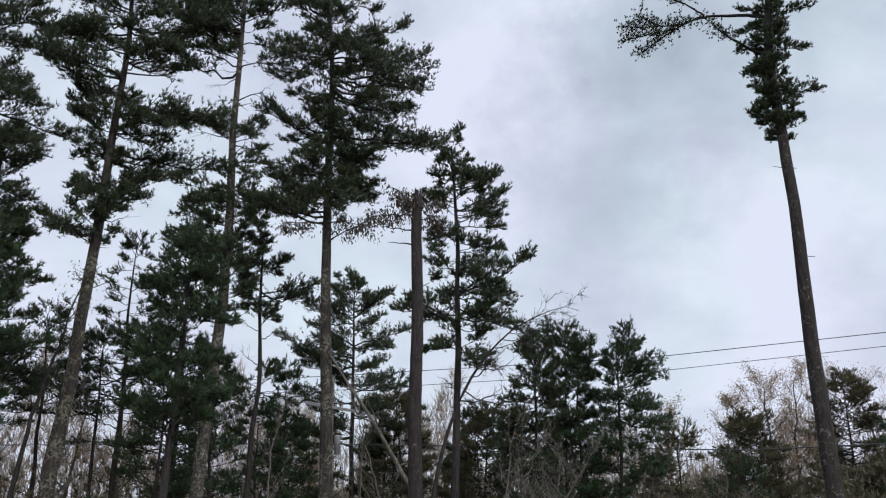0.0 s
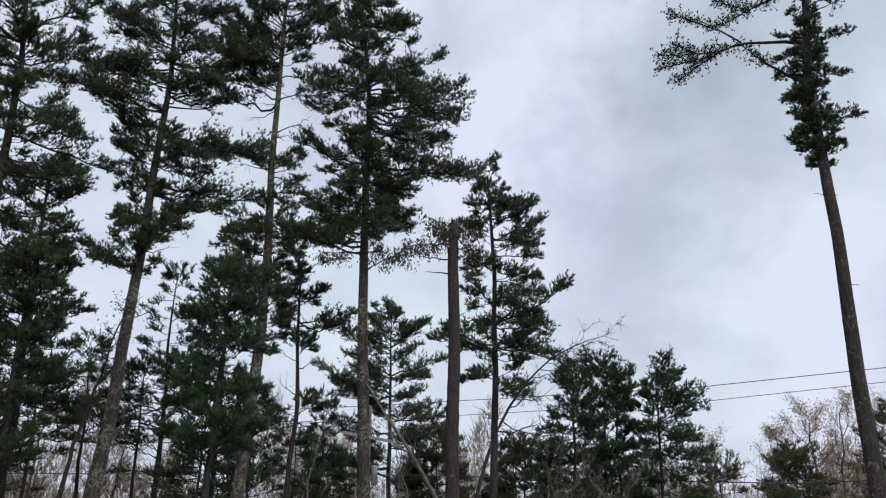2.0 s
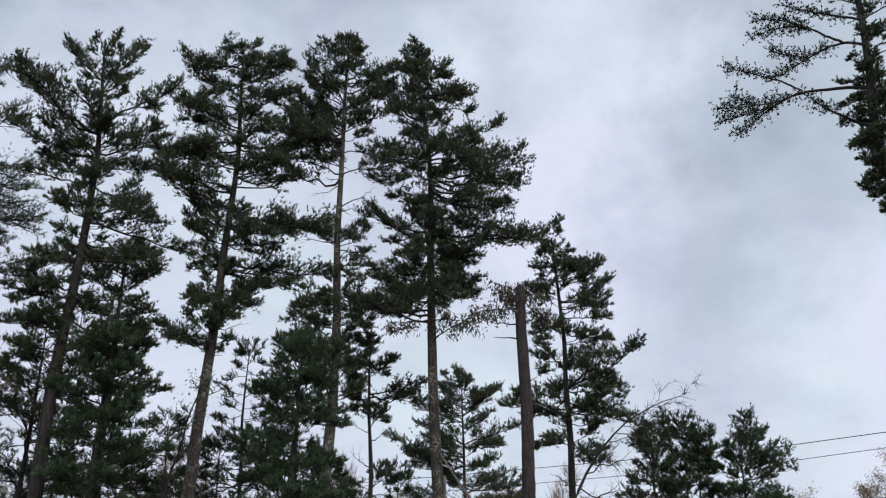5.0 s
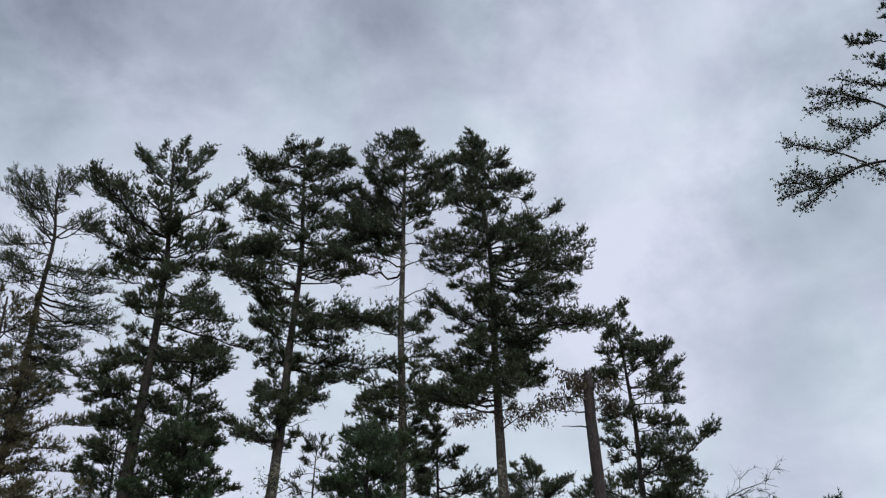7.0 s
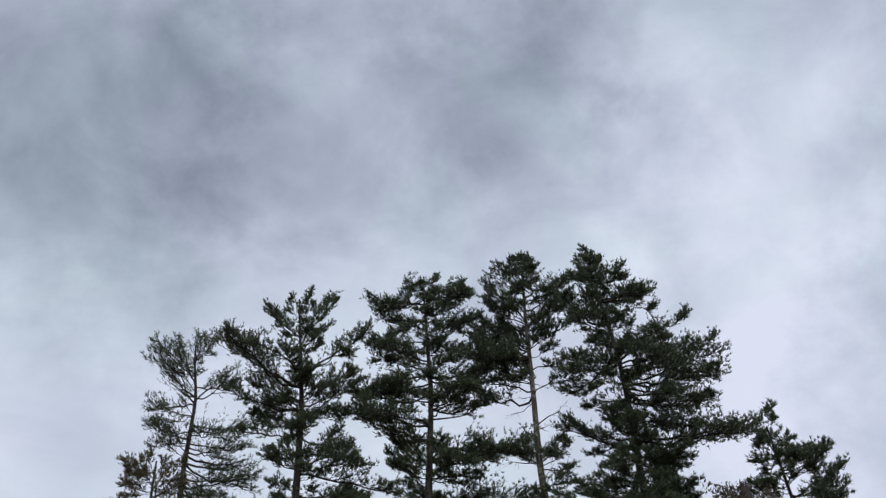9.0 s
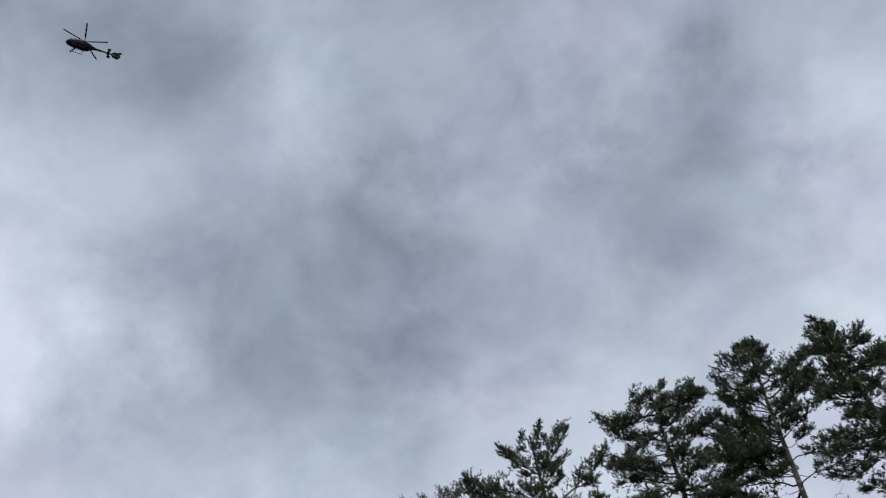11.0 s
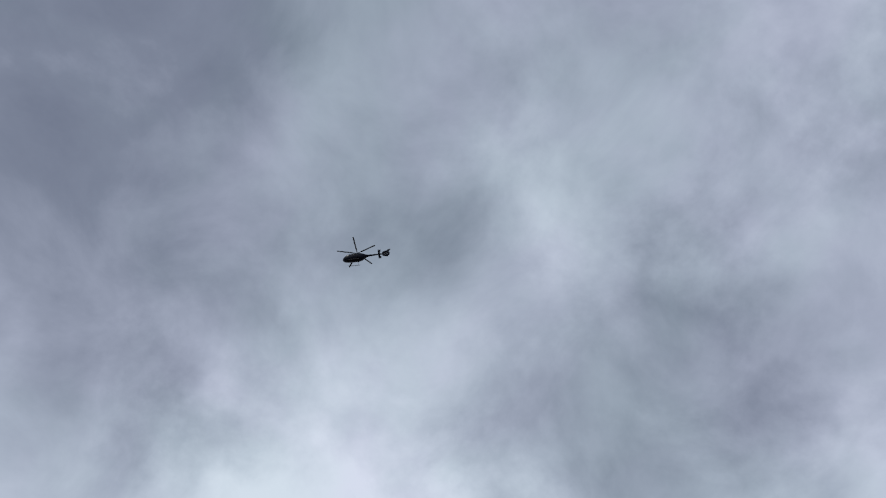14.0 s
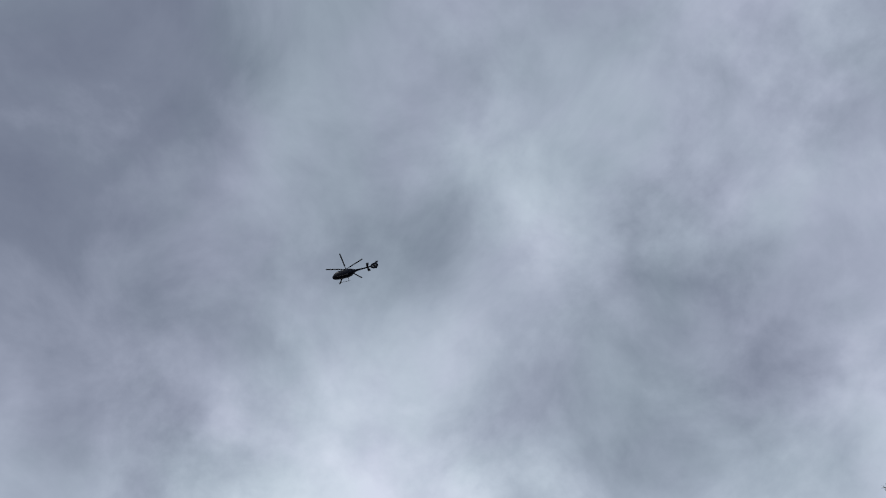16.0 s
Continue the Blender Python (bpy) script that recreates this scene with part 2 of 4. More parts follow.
def bend(start, tip, steps, sag, rng, wobble):
    """A limb's line: out of the trunk, a little sag, the end turned up."""
    t = np.linspace(0, 1, steps)[:, None]
    start, tip = np.asarray(start, float), np.asarray(tip, float)
    line = start + (tip - start) * t
    line[:, 2] -= (sag * np.sin(np.pi * t ** 0.8)).ravel()
    knots = np.cumsum(rng.standard_normal((steps, 3)), 0) * wobble
    knots -= knots[0] + (knots[-1] - knots[0]) * t
    return line + knots


def limb_geometry(rng, start, tip, style):
    """One pine limb: its wood, and its tufts as middles and directions."""
    start, tip = np.asarray(start, float), np.asarray(tip, float)
    length = float(np.linalg.norm(tip - start))
    line = bend(start, tip, 9, style["sag"] * length, rng, style["wobble"] * length)
    thick = max(0.012, style["thick"] * length)
    wood = [tube(line, np.linspace(thick, 0.006, 9), 5)]
    first = style["bare"]
    count = max(5, int(length * style["twigs"]))
    t = np.sort(first + (1 - first) * rng.uniform(0, 1, count) ** 0.85)
    at = np.stack([np.interp(t * 8, np.arange(9), line[:, a]) for a in range(3)], 1)
    along = unit(tip - start)
    flat_side = unit(np.cross(along, [0, 0, 1.0]))
    flip = np.where(rng.uniform(0, 1, count) < 0.5, -1.0, 1.0)[:, None]
    out = unit(along * rng.uniform(0.35, 1.0, (count, 1)) + flat_side * flip * rng.uniform(0.25, 1.0, (count, 1)) + np.array([0, 0, 1.0]) * rng.uniform(-0.15, style["rise"], (count, 1)))
    reach = style["spread"] * (0.45 + 0.3 * length) * (1.12 - 0.75 * t) * rng.uniform(0.5, 1.15, count)
    reach = np.minimum(reach, 1.7)
    end = at + out * reach[:, None]
    end[:, 2] += 0.12 * reach
    wood.append(prisms(at, end, 0.008 + 0.006 * reach, 0.003))
    middles, ways = [end, at + (end - at) * rng.uniform(0.45, 0.8, (count, 1))], [end - at, end - at]
    for k in range(style["knots"]):
        # side shoots, two tufts on each
        u = rng.uniform(0.25, 0.9, (count, 1))
        shoot = unit(unit(end - at) * 0.75 + rng.standard_normal((count, 3)) * np.array([0.65, 0.65, 0.35]) + np.array([0, 0, 0.2]))
        size = (0.10 + 0.30 * reach[:, None]) * rng.uniform(0.5, 1.1, (count, 1))
        root = at + (end - at) * u
        middles += [root + shoot * size, root + shoot * size * 0.45]
        ways += [shoot, shoot]
    tail = line[-4:] + rng.standard_normal((4, 3)) * 0.04
    middles.append(tail)
    ways.append(np.repeat((tip - start)[None], 4, 0))
    return gather(wood), np.concatenate(middles), np.concatenate(ways)


STYLE = dict(sag=0.03, thick=0.0145, bare=0.25, twigs=12.5, spread=0.88, knots=3, needle=0.15, width=0.0135, blades=9, siblings=2, rise=0.5, wobble=0.03)


def trunk_line(height, lean, rng, sway):
    """The trunk's middle line, through its sideways offsets at given heights."""
    z = np.linspace(-0.3, height, 36)
    heights, offsets = zip(*lean)
    x = np.interp(z, heights, offsets) + sway * np.interp(z, np.linspace(0, height, 9), rng.standard_normal(9))
    y = sway * np.interp(z, np.linspace(0, height, 9), rng.standard_normal(9))
    return np.stack([x, y, z], 1)


def stand(name, x, y, label, category="tree", group=""):
    """An Empty at a tree's foot, turned so that its own x runs across the line of sight from the clearing."""
    ob = new(name)
    ob.matrix_basis = Matrix.Translation((x, y, 0)) @ Matrix.Rotation(-math.atan2(x, y), 4, "Z")
    return tagged(ob, label, category, group)


def build_trunk(tree, line, radius, top_radius, mat, rng, sides=14, label=""):
    z = line[:, 2]
    share = np.clip(z / z[-1], 0, 1)
    radii = top_radius + (radius - top_radius) * (1 - share) ** 0.85 + 0.35 * radius * np.exp(-np.maximum(z, 0) / 0.5)
    points, faces = tube(line, radii, sides, rng, 0.035)
    return mesh_from("trunk", points, faces, mat, tree, label, smooth=True)


def dead_snags(tree, line, rng, low, high, count, reach, mat):
    """Broken dead stubs that stick out of the bare trunk."""
    for i in range(count):
        z = rng.uniform(low, high)
        foot = np.array([np.interp(z, line[:, 2], line[:, a]) for a in range(3)])
        turn = rng.choice([0, np.pi]) + rng.uniform(-0.9, 0.9)
        size = reach * rng.uniform(0.25, 1.0)
        tip = foot + np.array([np.cos(turn) * size, np.sin(turn) * size, size * rng.uniform(-0.25, 0.5)])
        stub = bend(foot, tip, 6, 0.04 * size, rng, 0.05 * size)
        pieces = [tube(stub, np.linspace(0.012 + 0.012 * size, 0.005, 6), 5)]
        if size > 0.6:
            t = rng.uniform(2, 5, 5)
            at = np.stack([np.interp(t, np.arange(6), stub[:, a]) for a in range(3)], 1)
            pieces.append(prisms(at, at + rng.standard_normal((5, 3)) * 0.2 * size + (tip - foot) * 0.2, 0.007, 0.002))
        points, faces = gather(pieces)
        mesh_from("dead_branch", points, faces, mat, tree)


def pine(name, x, y, height, radius, lean, limbs, label, seed, fill=(), style=None, wood=None, needles=None, snags=None, top_radius=0.03, group="pines at the edge of the clearing"):
    """A pine with named limbs (where it leaves the trunk, its sideways reach, the height of its tip) and a fill of
    short branches: rows of (lowest, highest, how many, their length)."""
    rng = np.random.default_rng(seed)
    look_of = dict(STYLE, **(style or {}))
    tree = stand(name, x, y, label, "pine tree", group)
    line = trunk_line(height, lean, rng, 0.035)
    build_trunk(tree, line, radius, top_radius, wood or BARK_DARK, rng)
    needles = needles or NEEDLES

    def on_trunk(z):
        return np.array([np.interp(z, line[:, 2], line[:, a]) for a in range(3)])

    def set_back(side, depth, z):
        grow = 1 + depth / math.hypot(x, y)
        return np.array([side * grow, depth, EYE[2] + (z - EYE[2]) * grow])

    woods, mids, dirs = [], [], []
    for z0, side, z1 in limbs:
        for k in range(look_of["siblings"]):
            share = rng.uniform(0.5, 0.95)
            start = on_trunk(min(z0 + rng.uniform(-0.5, 0.5), height - 0.1))
            tip = set_back(side * share, rng.choice([-1, 1]) * rng.uniform(0.3, 1.0) * (abs(side) * 0.9 + 0.4), z1 + (z0 - z1) * (1 - share) + rng.uniform(-0.9, 0.6))
            w, m, d = limb_geometry(rng, start, tip, look_of)
            woods.append(w), mids.append(m), dirs.append(d)
        start = on_trunk(min(z0, height - 0.1))
        depth = rng.uniform(-0.45, 0.45) * (abs(side) + 0.6)
        tip = set_back(side * 0.97, depth, z1 - 0.2)
        (points, faces), middle, ways = limb_geometry(rng, start, tip, look_of)
        limb = mesh_from("limb", points, faces, BARK_LIMB, tree, smooth=True)
        points, faces = tufts(rng, middle, ways, look_of["needle"], look_of["width"], look_of["blades"])
        tagged(mesh_from("needle_spray", points, faces, needles, limb), kind="stuff")
    for low, high, count, reach in fill:
        for i in range(int(count)):
            z = low + (high - low) * (i + rng.uniform(0, 1)) / count
            start = on_trunk(z)
            turn = rng.uniform(0, 2 * np.pi)
            share = (z - low) / max(high - low, 0.1)
            size = reach * rng.uniform(0.5, 1.1) * (1.05 - 0.62 * share ** 2)
            tip = start + np.array([np.cos(turn) * size * 0.75, np.sin(turn) * size, size * rng.uniform(0.0, 0.55)])
            w, m, d = limb_geometry(rng, start, tip, dict(look_of, bare=0.2))
            woods.append(w), mids.append(m), dirs.append(d)
    if woods:
        points, faces = gather(woods)
        tagged(mesh_from("branchwork", points, faces, BARK_LIMB, tree), kind="stuff")
        points, faces = tufts(rng, np.concatenate(mids), np.concatenate(dirs), look_of["needle"], look_of["width"], look_of["blades"])
        tagged(mesh_from("crown", points, faces, needles, tree), kind="stuff")
    if snags:
        dead_snags(tree, line, rng, *snags, BARK_LIMB)
    return tree


def wild_limbs(rng, low, top, spread, count, droop=0.1):
    """Random limbs for a whole pine: wide below, narrowing to the leader."""
    limbs = []
    for i in range(count):
        share = (i + rng.uniform(0, 0.8)) / count
        z = low + (top - low) * share
        size = spread * (1 - share ** 1.6) * rng.uniform(0.55, 1.1) + 0.25
        z = min(z, top - 0.8)
        limbs.append((z, rng.choice([-1, 1]) * size * rng.uniform(0.5, 1.0), min(top, z + size * rng.uniform(-droop, 0.5))))
    limbs += [(top - 1.0, -0.25, top), (top - 1.1, 0.3, top - 0.1), (top - 1.3, -0.5, top - 0.3), (top - 1.4, 0.6, top - 0.35)]
    return limbs


# ---- ground ----
def build_ground():
    rng = np.random.default_rng(3)
    steps = np.concatenate([-np.geomspace(1800, 4, 26), np.linspace(-3, 3, 3), np.geomspace(4, 1800, 26)])
    gx, gy = np.meshgrid(steps, steps)
    gz = 0.10 * np.sin(gx * 0.35) * np.cos(gy * 0.27) + 0.03 * rng.standard_normal(gx.shape)
    gz[(abs(gx) < 3.5) & (abs(gy) < 3.5)] = 0
    gz[(abs(gx) > 120) | (abs(gy) > 120)] = 0
    m = len(steps)
    i = np.arange(m - 1)[:, None] * m + np.arange(m - 1)[None]
    faces = np.stack([i, i + 1, i + m + 1, i + m], -1).reshape(-1, 4)
    points = np.stack([gx, gy, gz], -1).reshape(-1, 3)
    tagged(mesh_from("ground", points, faces, LITTER, smooth=True), "brown leaf-littered ground of the clearing and wood", "ground", kind="structure")


build_ground()

# ---- the tall pines along the edge of the clearing ----
TALL = dict(snags=(4.5, 12.0, 7, 0.7))
pine("white_pine", -4.3, 30.7, 24.2, 0.26, [(0, 0.35), (3, 0.26), (8, 0.1), (12, 0.0), (18, -0.05), (20, -0.15), (24.5, -0.75)], [
    (12.4, -3.2, 13.1), (13, -2.3, 13), (13.4, 1.7, 13.4), (13.7, -2.1, 13.3), (14.1, -2.4, 14.4), (14.1, 0.4, 13),
    (14.1, 1.8, 14), (14.6, -0.9, 13), (15, 1.8, 15), (15.3, -1.2, 15.1), (15.5, 4.5, 15.8), (15.6, -2.7, 16.7),
    (16.7, 2.2, 16.1), (17.5, -1.6, 17.6), (17.5, 2.5, 17), (17.9, 3.1, 17.3), (18, 0.7, 18.6), (18.3, 3.9, 19.1),
    (18.5, 3.7, 18.3), (19, -2.9, 18.8), (19, 2.8, 19.8), (19.3, -3, 19.6), (19.6, 2.8, 20.9), (20.1, -1.8, 21.7),
    (21.2, -2.3, 22.2), (21.8, 1.6, 21.5), (22.1, 1.7, 22.4), (23, -1.5, 23.8), (23, 0.8, 23.9), (23.3, -1, 24.5)],
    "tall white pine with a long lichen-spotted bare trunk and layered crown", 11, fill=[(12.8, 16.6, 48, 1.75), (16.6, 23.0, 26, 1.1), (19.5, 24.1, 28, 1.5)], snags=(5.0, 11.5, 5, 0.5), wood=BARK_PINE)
pine("white_pine", -7.85, 30.0, 24.8, 0.25, [(0, -0.42), (3, -0.33), (9, 0.05), (15, 0.0), (25, 0.1)], [
    (10.7, 1.6, 11.1), (10.9, -2, 11.3), (12, -1.8, 12.2), (12, 1.4, 12.4), (12.8, 1.3, 13.1), (13, -1.9, 13.6),
    (13.3, -0.4, 14.1), (14.3, 1.2, 14.6), (15.1, -0.6, 15.7), (15.1, 1.1, 16.1), (18.3, -2.4, 19.1), (18.8, -1.7, 20.1),
    (19.1, -0.8, 19.1), (19.6, -2.4, 20.3), (19.8, -2.7, 21.5), (20.2, -2.9, 20.4), (20.2, -1.8, 21.7), (20.2, 1.5, 21.3),
    (20.7, -1.6, 22.7), (21.3, 2, 23), (21.6, -1.7, 23.9), (22.1, 2.1, 23.8), (23, -1.2, 24.3), (23.3, 0.7, 24.5),
    (23.6, 0.1, 25)],
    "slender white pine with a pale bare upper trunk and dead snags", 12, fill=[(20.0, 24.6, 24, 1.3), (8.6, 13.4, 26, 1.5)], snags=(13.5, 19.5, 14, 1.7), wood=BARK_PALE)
pine("white_pine", -11.9, 28.62, 23.6, 0.27, [(0, -0.75), (2.5, -0.5), (10, -0.12), (16, 0.1), (19, 0.2), (25, 0.0)], [
    (11.2, -1.9, 11.7), (12.3, 1.1, 13), (12.5, 2, 13.5), (12.7, -1.1, 12.8), (13.8, -1.1, 14.4), (14, 3.9, 14.3),
    (14.5, 1, 15.9), (14.9, -1.3, 15.5), (14.9, 2.1, 15.1), (15.6, -1.4, 16.1), (15.6, 2.7, 15.7), (16.1, 4.1, 16.5),
    (16.4, -2.2, 17.4), (17.1, -2.6, 17.8), (17.3, 2.7, 18.1), (17.9, 2.8, 19.1), (18.4, -2.9, 18.8), (18.9, -2.7, 18.6),
    (19.1, 2.6, 19.8), (19.9, -2.1, 21.1), (20.2, 1.6, 20.6), (20.7, -2.2, 20.2), (21.3, 2.5, 22.1), (21.6, -2, 22.3),
    (22.1, 1.8, 23.7), (22.7, -2.3, 23.2), (23, 2.2, 23.3), (23.6, -0.7, 24.2), (23.6, 0.7, 24.3)],
    "tall white pine with lichen-patched trunk and broad flat-topped crown", 13, fill=[(10.6, 14.2, 26, 1.4), (14.0, 22.0, 20, 1.2), (18.0, 23.5, 18, 1.4)], snags=(8.0, 12.5, 6, 1.1), wood=BARK_PINE)
pine("white_pine", -15.75, 25.54, 22.2, 0.27, [(0, 0.05), (10, 0.0), (17, 0.1), (23, -0.45)], [
    (10, -1.6, 9.7), (10.2, 1.9, 10.1), (10.7, -2, 10.9), (11.1, 2.7, 10.6), (11.9, -2, 12.1), (12.1, 2.8, 11.8),
    (12.3, -3, 12.5), (13.2, 2.7, 13.3), (13.6, -1.5, 13.4), (13.8, 2.6, 13.9), (14.6, 3.5, 14.5), (14.9, -1.2, 15.4),
    (14.9, 1.9, 16.1), (16, 2.2, 15.7), (16.2, -2.3, 16.5), (16.7, 1.8, 17.3), (16.9, -2.9, 18.1), (17, -1.9, 17.6),
    (17.2, 2.5, 18.7), (17.4, -2, 18.3), (17.6, 2, 19), (18.1, -3.4, 20), (18.1, -3.1, 20.5), (18.6, 2.5, 21),
    (19.6, 0.9, 21.1), (20.4, -1.7, 21.8), (20.6, 1.1, 22.3), (21.1, 0.1, 22.7)],
    "tall white pine with open upper crown and drooping lower limbs", 14, fill=[(8.0, 14.0, 28, 2.0), (13.0, 19.0, 32, 1.3), (17.0, 22.1, 16, 1.3)], style=dict(siblings=1), snags=(8.0, 12.0, 4, 0.8))
pine("white_pine", -20.95, 25.5, 21.3, 0.24, [(0, 0.1), (12, 0.28), (17, 0.28), (19, 0.24), (20.6, 0.0), (23, -0.1)], [
    (13.3, 1.9, 12.9), (13.5, -0.6, 14.2), (13.9, 2.8, 14.1), (14.6, 1.8, 14.6), (14.8, 1.9, 15.1), (15.5, 2.9, 16),
    (16.4, 3.1, 16.1), (16.9, -1.2, 16.9), (16.9, 2.7, 17.2), (17.4, -1.4, 17.7), (17.7, 2.9, 18), (18.1, -1.6, 18.9),
    (18.9, -2, 20.6), (18.9, 2.2, 20.2), (19.4, -0.9, 21.2), (19.9, -1.7, 21.5), (20.4, 0.1, 22), (20.6, 0.8, 22.2)],
    "thin sparse white pine with twiggy thinning crown", 15, fill=[(11.0, 15.0, 22, 2.4), (15.0, 21.8, 8, 1.3)], style=dict(twigs=12.0, knots=2, blades=6, needle=0.13, width=0.010, siblings=2), snags=(13, 19, 6, 1.2))
pine("white_pine", 0.45, 31.0, 15.4, 0.17, [(0, -0.15), (5, 0.0), (11, 0.1), (16, -0.1)], [
    (7.4, 1.2, 7.4), (7.8, -1, 7.6), (8.2, 1.2, 8.4), (8.4, -2.2, 9.1), (9, 2.2, 8.4), (9.2, -0.9, 9.5), (9.4, 2.1, 9.7),
    (9.5, 2.8, 11), (10.4, -1, 10.9), (10.5, 1.3, 10.7), (11.2, 1.7, 11.4), (12, -1, 12.1), (12.5, 1.7, 12.7),
    (12.7, 1.9, 13.6), (12.9, -1.1, 13.4), (13.6, 0.9, 13.7), (13.6, 1.7, 14.5), (14.2, -0.8, 14.3), (14.7, -0.5, 15),
    (14.7, 0.6, 15), (15.1, 0.2, 15.8)],
    "middle-sized white pine with narrow crown leaning into light", 16, style=dict(rise=0.6), fill=[(7.2, 15.3, 18, 1.2)], snags=(3.5, 7.0, 5, 1.0))
lone_pine = pine("limbed_up_pine", 9.85, 22.98, 22.5, 0.23, [(0, 0.1), (6, 0.0), (10, 0.06), (12.5, -0.06), (14.3, -0.19), (15.5, -0.14), (16.7, 0.04), (18.5, 0.17), (24, 0.2)], [
    (16.2, 1.1, 16.3), (12.9, 0.5, 12.8), (14.6, -0.9, 14.5), (15.2, -1.0, 15.3), (15.7, -0.9, 15.9), (13.3, -0.8, 13.2), (16.3, -0.8, 16.6), (13.6, 1.1, 13.6), (14.9, 0.8, 15.0), (17.3, 1.3, 17.9), (18.4, 1.7, 19.2), (19.0, -1.2, 20.3), (19.5, 1.8, 20.6), (20.3, -1.4, 21.3)],
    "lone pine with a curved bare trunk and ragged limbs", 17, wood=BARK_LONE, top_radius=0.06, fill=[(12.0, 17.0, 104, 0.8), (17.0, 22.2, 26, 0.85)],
    style=dict(bare=0.3, twigs=14.0, spread=0.6, thick=0.016, needle=0.10, width=0.0105, blades=13, siblings=0, sag=-0.03, wobble=0.025), snags=(8.5, 12.0, 6, 0.5))


def ragged_limb(tree, rng, route, lean, thick, bare):
    """A long crooked limb through (sideways, height) bends, with small round needle clumps past its bare part."""
    route = np.array([(a, lean * abs(a), z) for a, z in route])
    run = np.concatenate([[0], np.cumsum(np.linalg.norm(np.diff(route, axis=0), axis=1))])
    steps = np.linspace(0, run[-1], 22)
    line = np.stack([np.interp(steps, run, route[:, a]) for a in range(3)], 1)
    for k in range(2):
        line[1:-1] = (line[:-2] + 2 * line[1:-1] + line[2:]) / 4
    line[1:] += rng.standard_normal((21, 3)) * 0.008
    count = int(run[-1] * (1 - bare) * 58) + 8
    t = (bare + (1 - bare) * rng.uniform(0, 1, count)) * 21
    at = np.stack([np.interp(t, np.arange(22), line[:, a]) for a in range(3)], 1)
    out = rng.standard_normal((count, 3)) * np.array([0.75, 1.1, 0.75]) + unit(route[-1] - route[0]) * 0.55 + np.array([0, 0, 0.25])
    end = at + unit(out) * rng.uniform(0.12, 0.42, (count, 1))
    points, faces = gather([tube(line, np.linspace(thick, 0.008, 22), 7), prisms(at, end, 0.008, 0.004)])
    limb = mesh_from("limb", points, faces, BARK_LIMB, tree, smooth=True)
    middle = np.concatenate([end, at + (end - at) * rng.uniform(0.4, 1, (count, 1)) + rng.standard_normal((count, 3)) * 0.05, line[-2:]])
    points, faces = tufts(rng, middle, rng.standard_normal(middle.shape), 0.07, 0.0105, 16)
    tagged(mesh_from("needle_spray", points, faces, NEEDLES, limb), kind="stuff")


rng_lone = np.random.default_rng(171)
for route, lean, thick, bare in (
        ([(-0.2, 14.75), (-0.53, 14.96), (-0.97, 15.34), (-1.33, 15.71), (-1.64, 16.1), (-1.91, 16.42)], -0.06, 0.065, 0.5),
        ([(-0.05, 16.05), (-0.77, 16.27), (-1.36, 16.38), (-1.97, 16.47), (-2.43, 16.34), (-2.76, 16.21), (-3.25, 15.93), (-3.95, 15.51)], -0.06, 0.06, 0.5),
        ([(-1.97, 16.47), (-2.55, 16.34), (-3.19, 16.38), (-3.84, 16.49), (-4.4, 16.6)], -0.06, 0.03, 0.2),
        ([(-2.76, 16.21), (-3.48, 16.19), (-4.08, 16.13), (-4.4, 16.12)], -0.06, 0.025, 0.15),
        ([(-3.19, 16.38), (-3.6, 16.7), (-3.9, 16.95)], -0.06, 0.018, 0.2),
        ([(-1.89, 16.5), (-2.29, 16.92), (-2.88, 17.33), (-3.43, 17.73), (-4.02, 18.05)], -0.06, 0.032, 0.3),
        ([(0.1, 17.55), (-0.53, 17.87), (-1.02, 17.88), (-1.54, 17.74), (-2.07, 17.56), (-2.48, 17.42)], 0.08, 0.05, 0.35),
        ([(-1.54, 17.74), (-2.07, 18.05), (-2.61, 18.43)], 0.08, 0.022, 0.0),
        ([(-0.53, 17.87), (-1.01, 18.36), (-1.33, 18.76), (-1.69, 19.01), (-2.32, 19.2), (-3.12, 19.2)], 0.08, 0.042, 0.35),
        ([(-1.33, 18.76), (-1.97, 19.32), (-2.91, 19.84)], 0.08, 0.026, 0.1),
        ([(0.15, 18.4), (-0.4, 18.74), (-1.15, 19.18), (-1.92, 19.72)], -0.06, 0.042, 0.2),
        ([(0.05, 17.0), (0.5, 17.17), (0.93, 17.32)], 0.1, 0.028, 0.75),
        ([(-0.1, 13.2), (0.24, 13.27), (0.88, 13.5)], 0.1, 0.022, 0.93)):
    ragged_limb(lone_pine, rng_lone, route, lean, thick, bare)
pine("young_pine", -7.15, 33.24, 12.5, 0.13, [(0, -0.1), (3, -0.05), (7, 0.1), (12.5, -0.1)], [
    (6.3, -0.6, 6.4), (6.5, 0.9, 7.4), (9.2, 0.7, 9.2), (9.9, -0.7, 10.1), (10.1, 2.2, 10.8), (10.6, -0.8, 10.7), (10.8, 1.0, 11.7),
    (11.0, -0.9, 11.7), (11.7, -0.1, 12.6)],
    "thin young pine with sparse short limbs", 18, fill=[(9.0, 12.3, 8, 0.8)], snags=(4.0, 9.0, 10, 1.1))
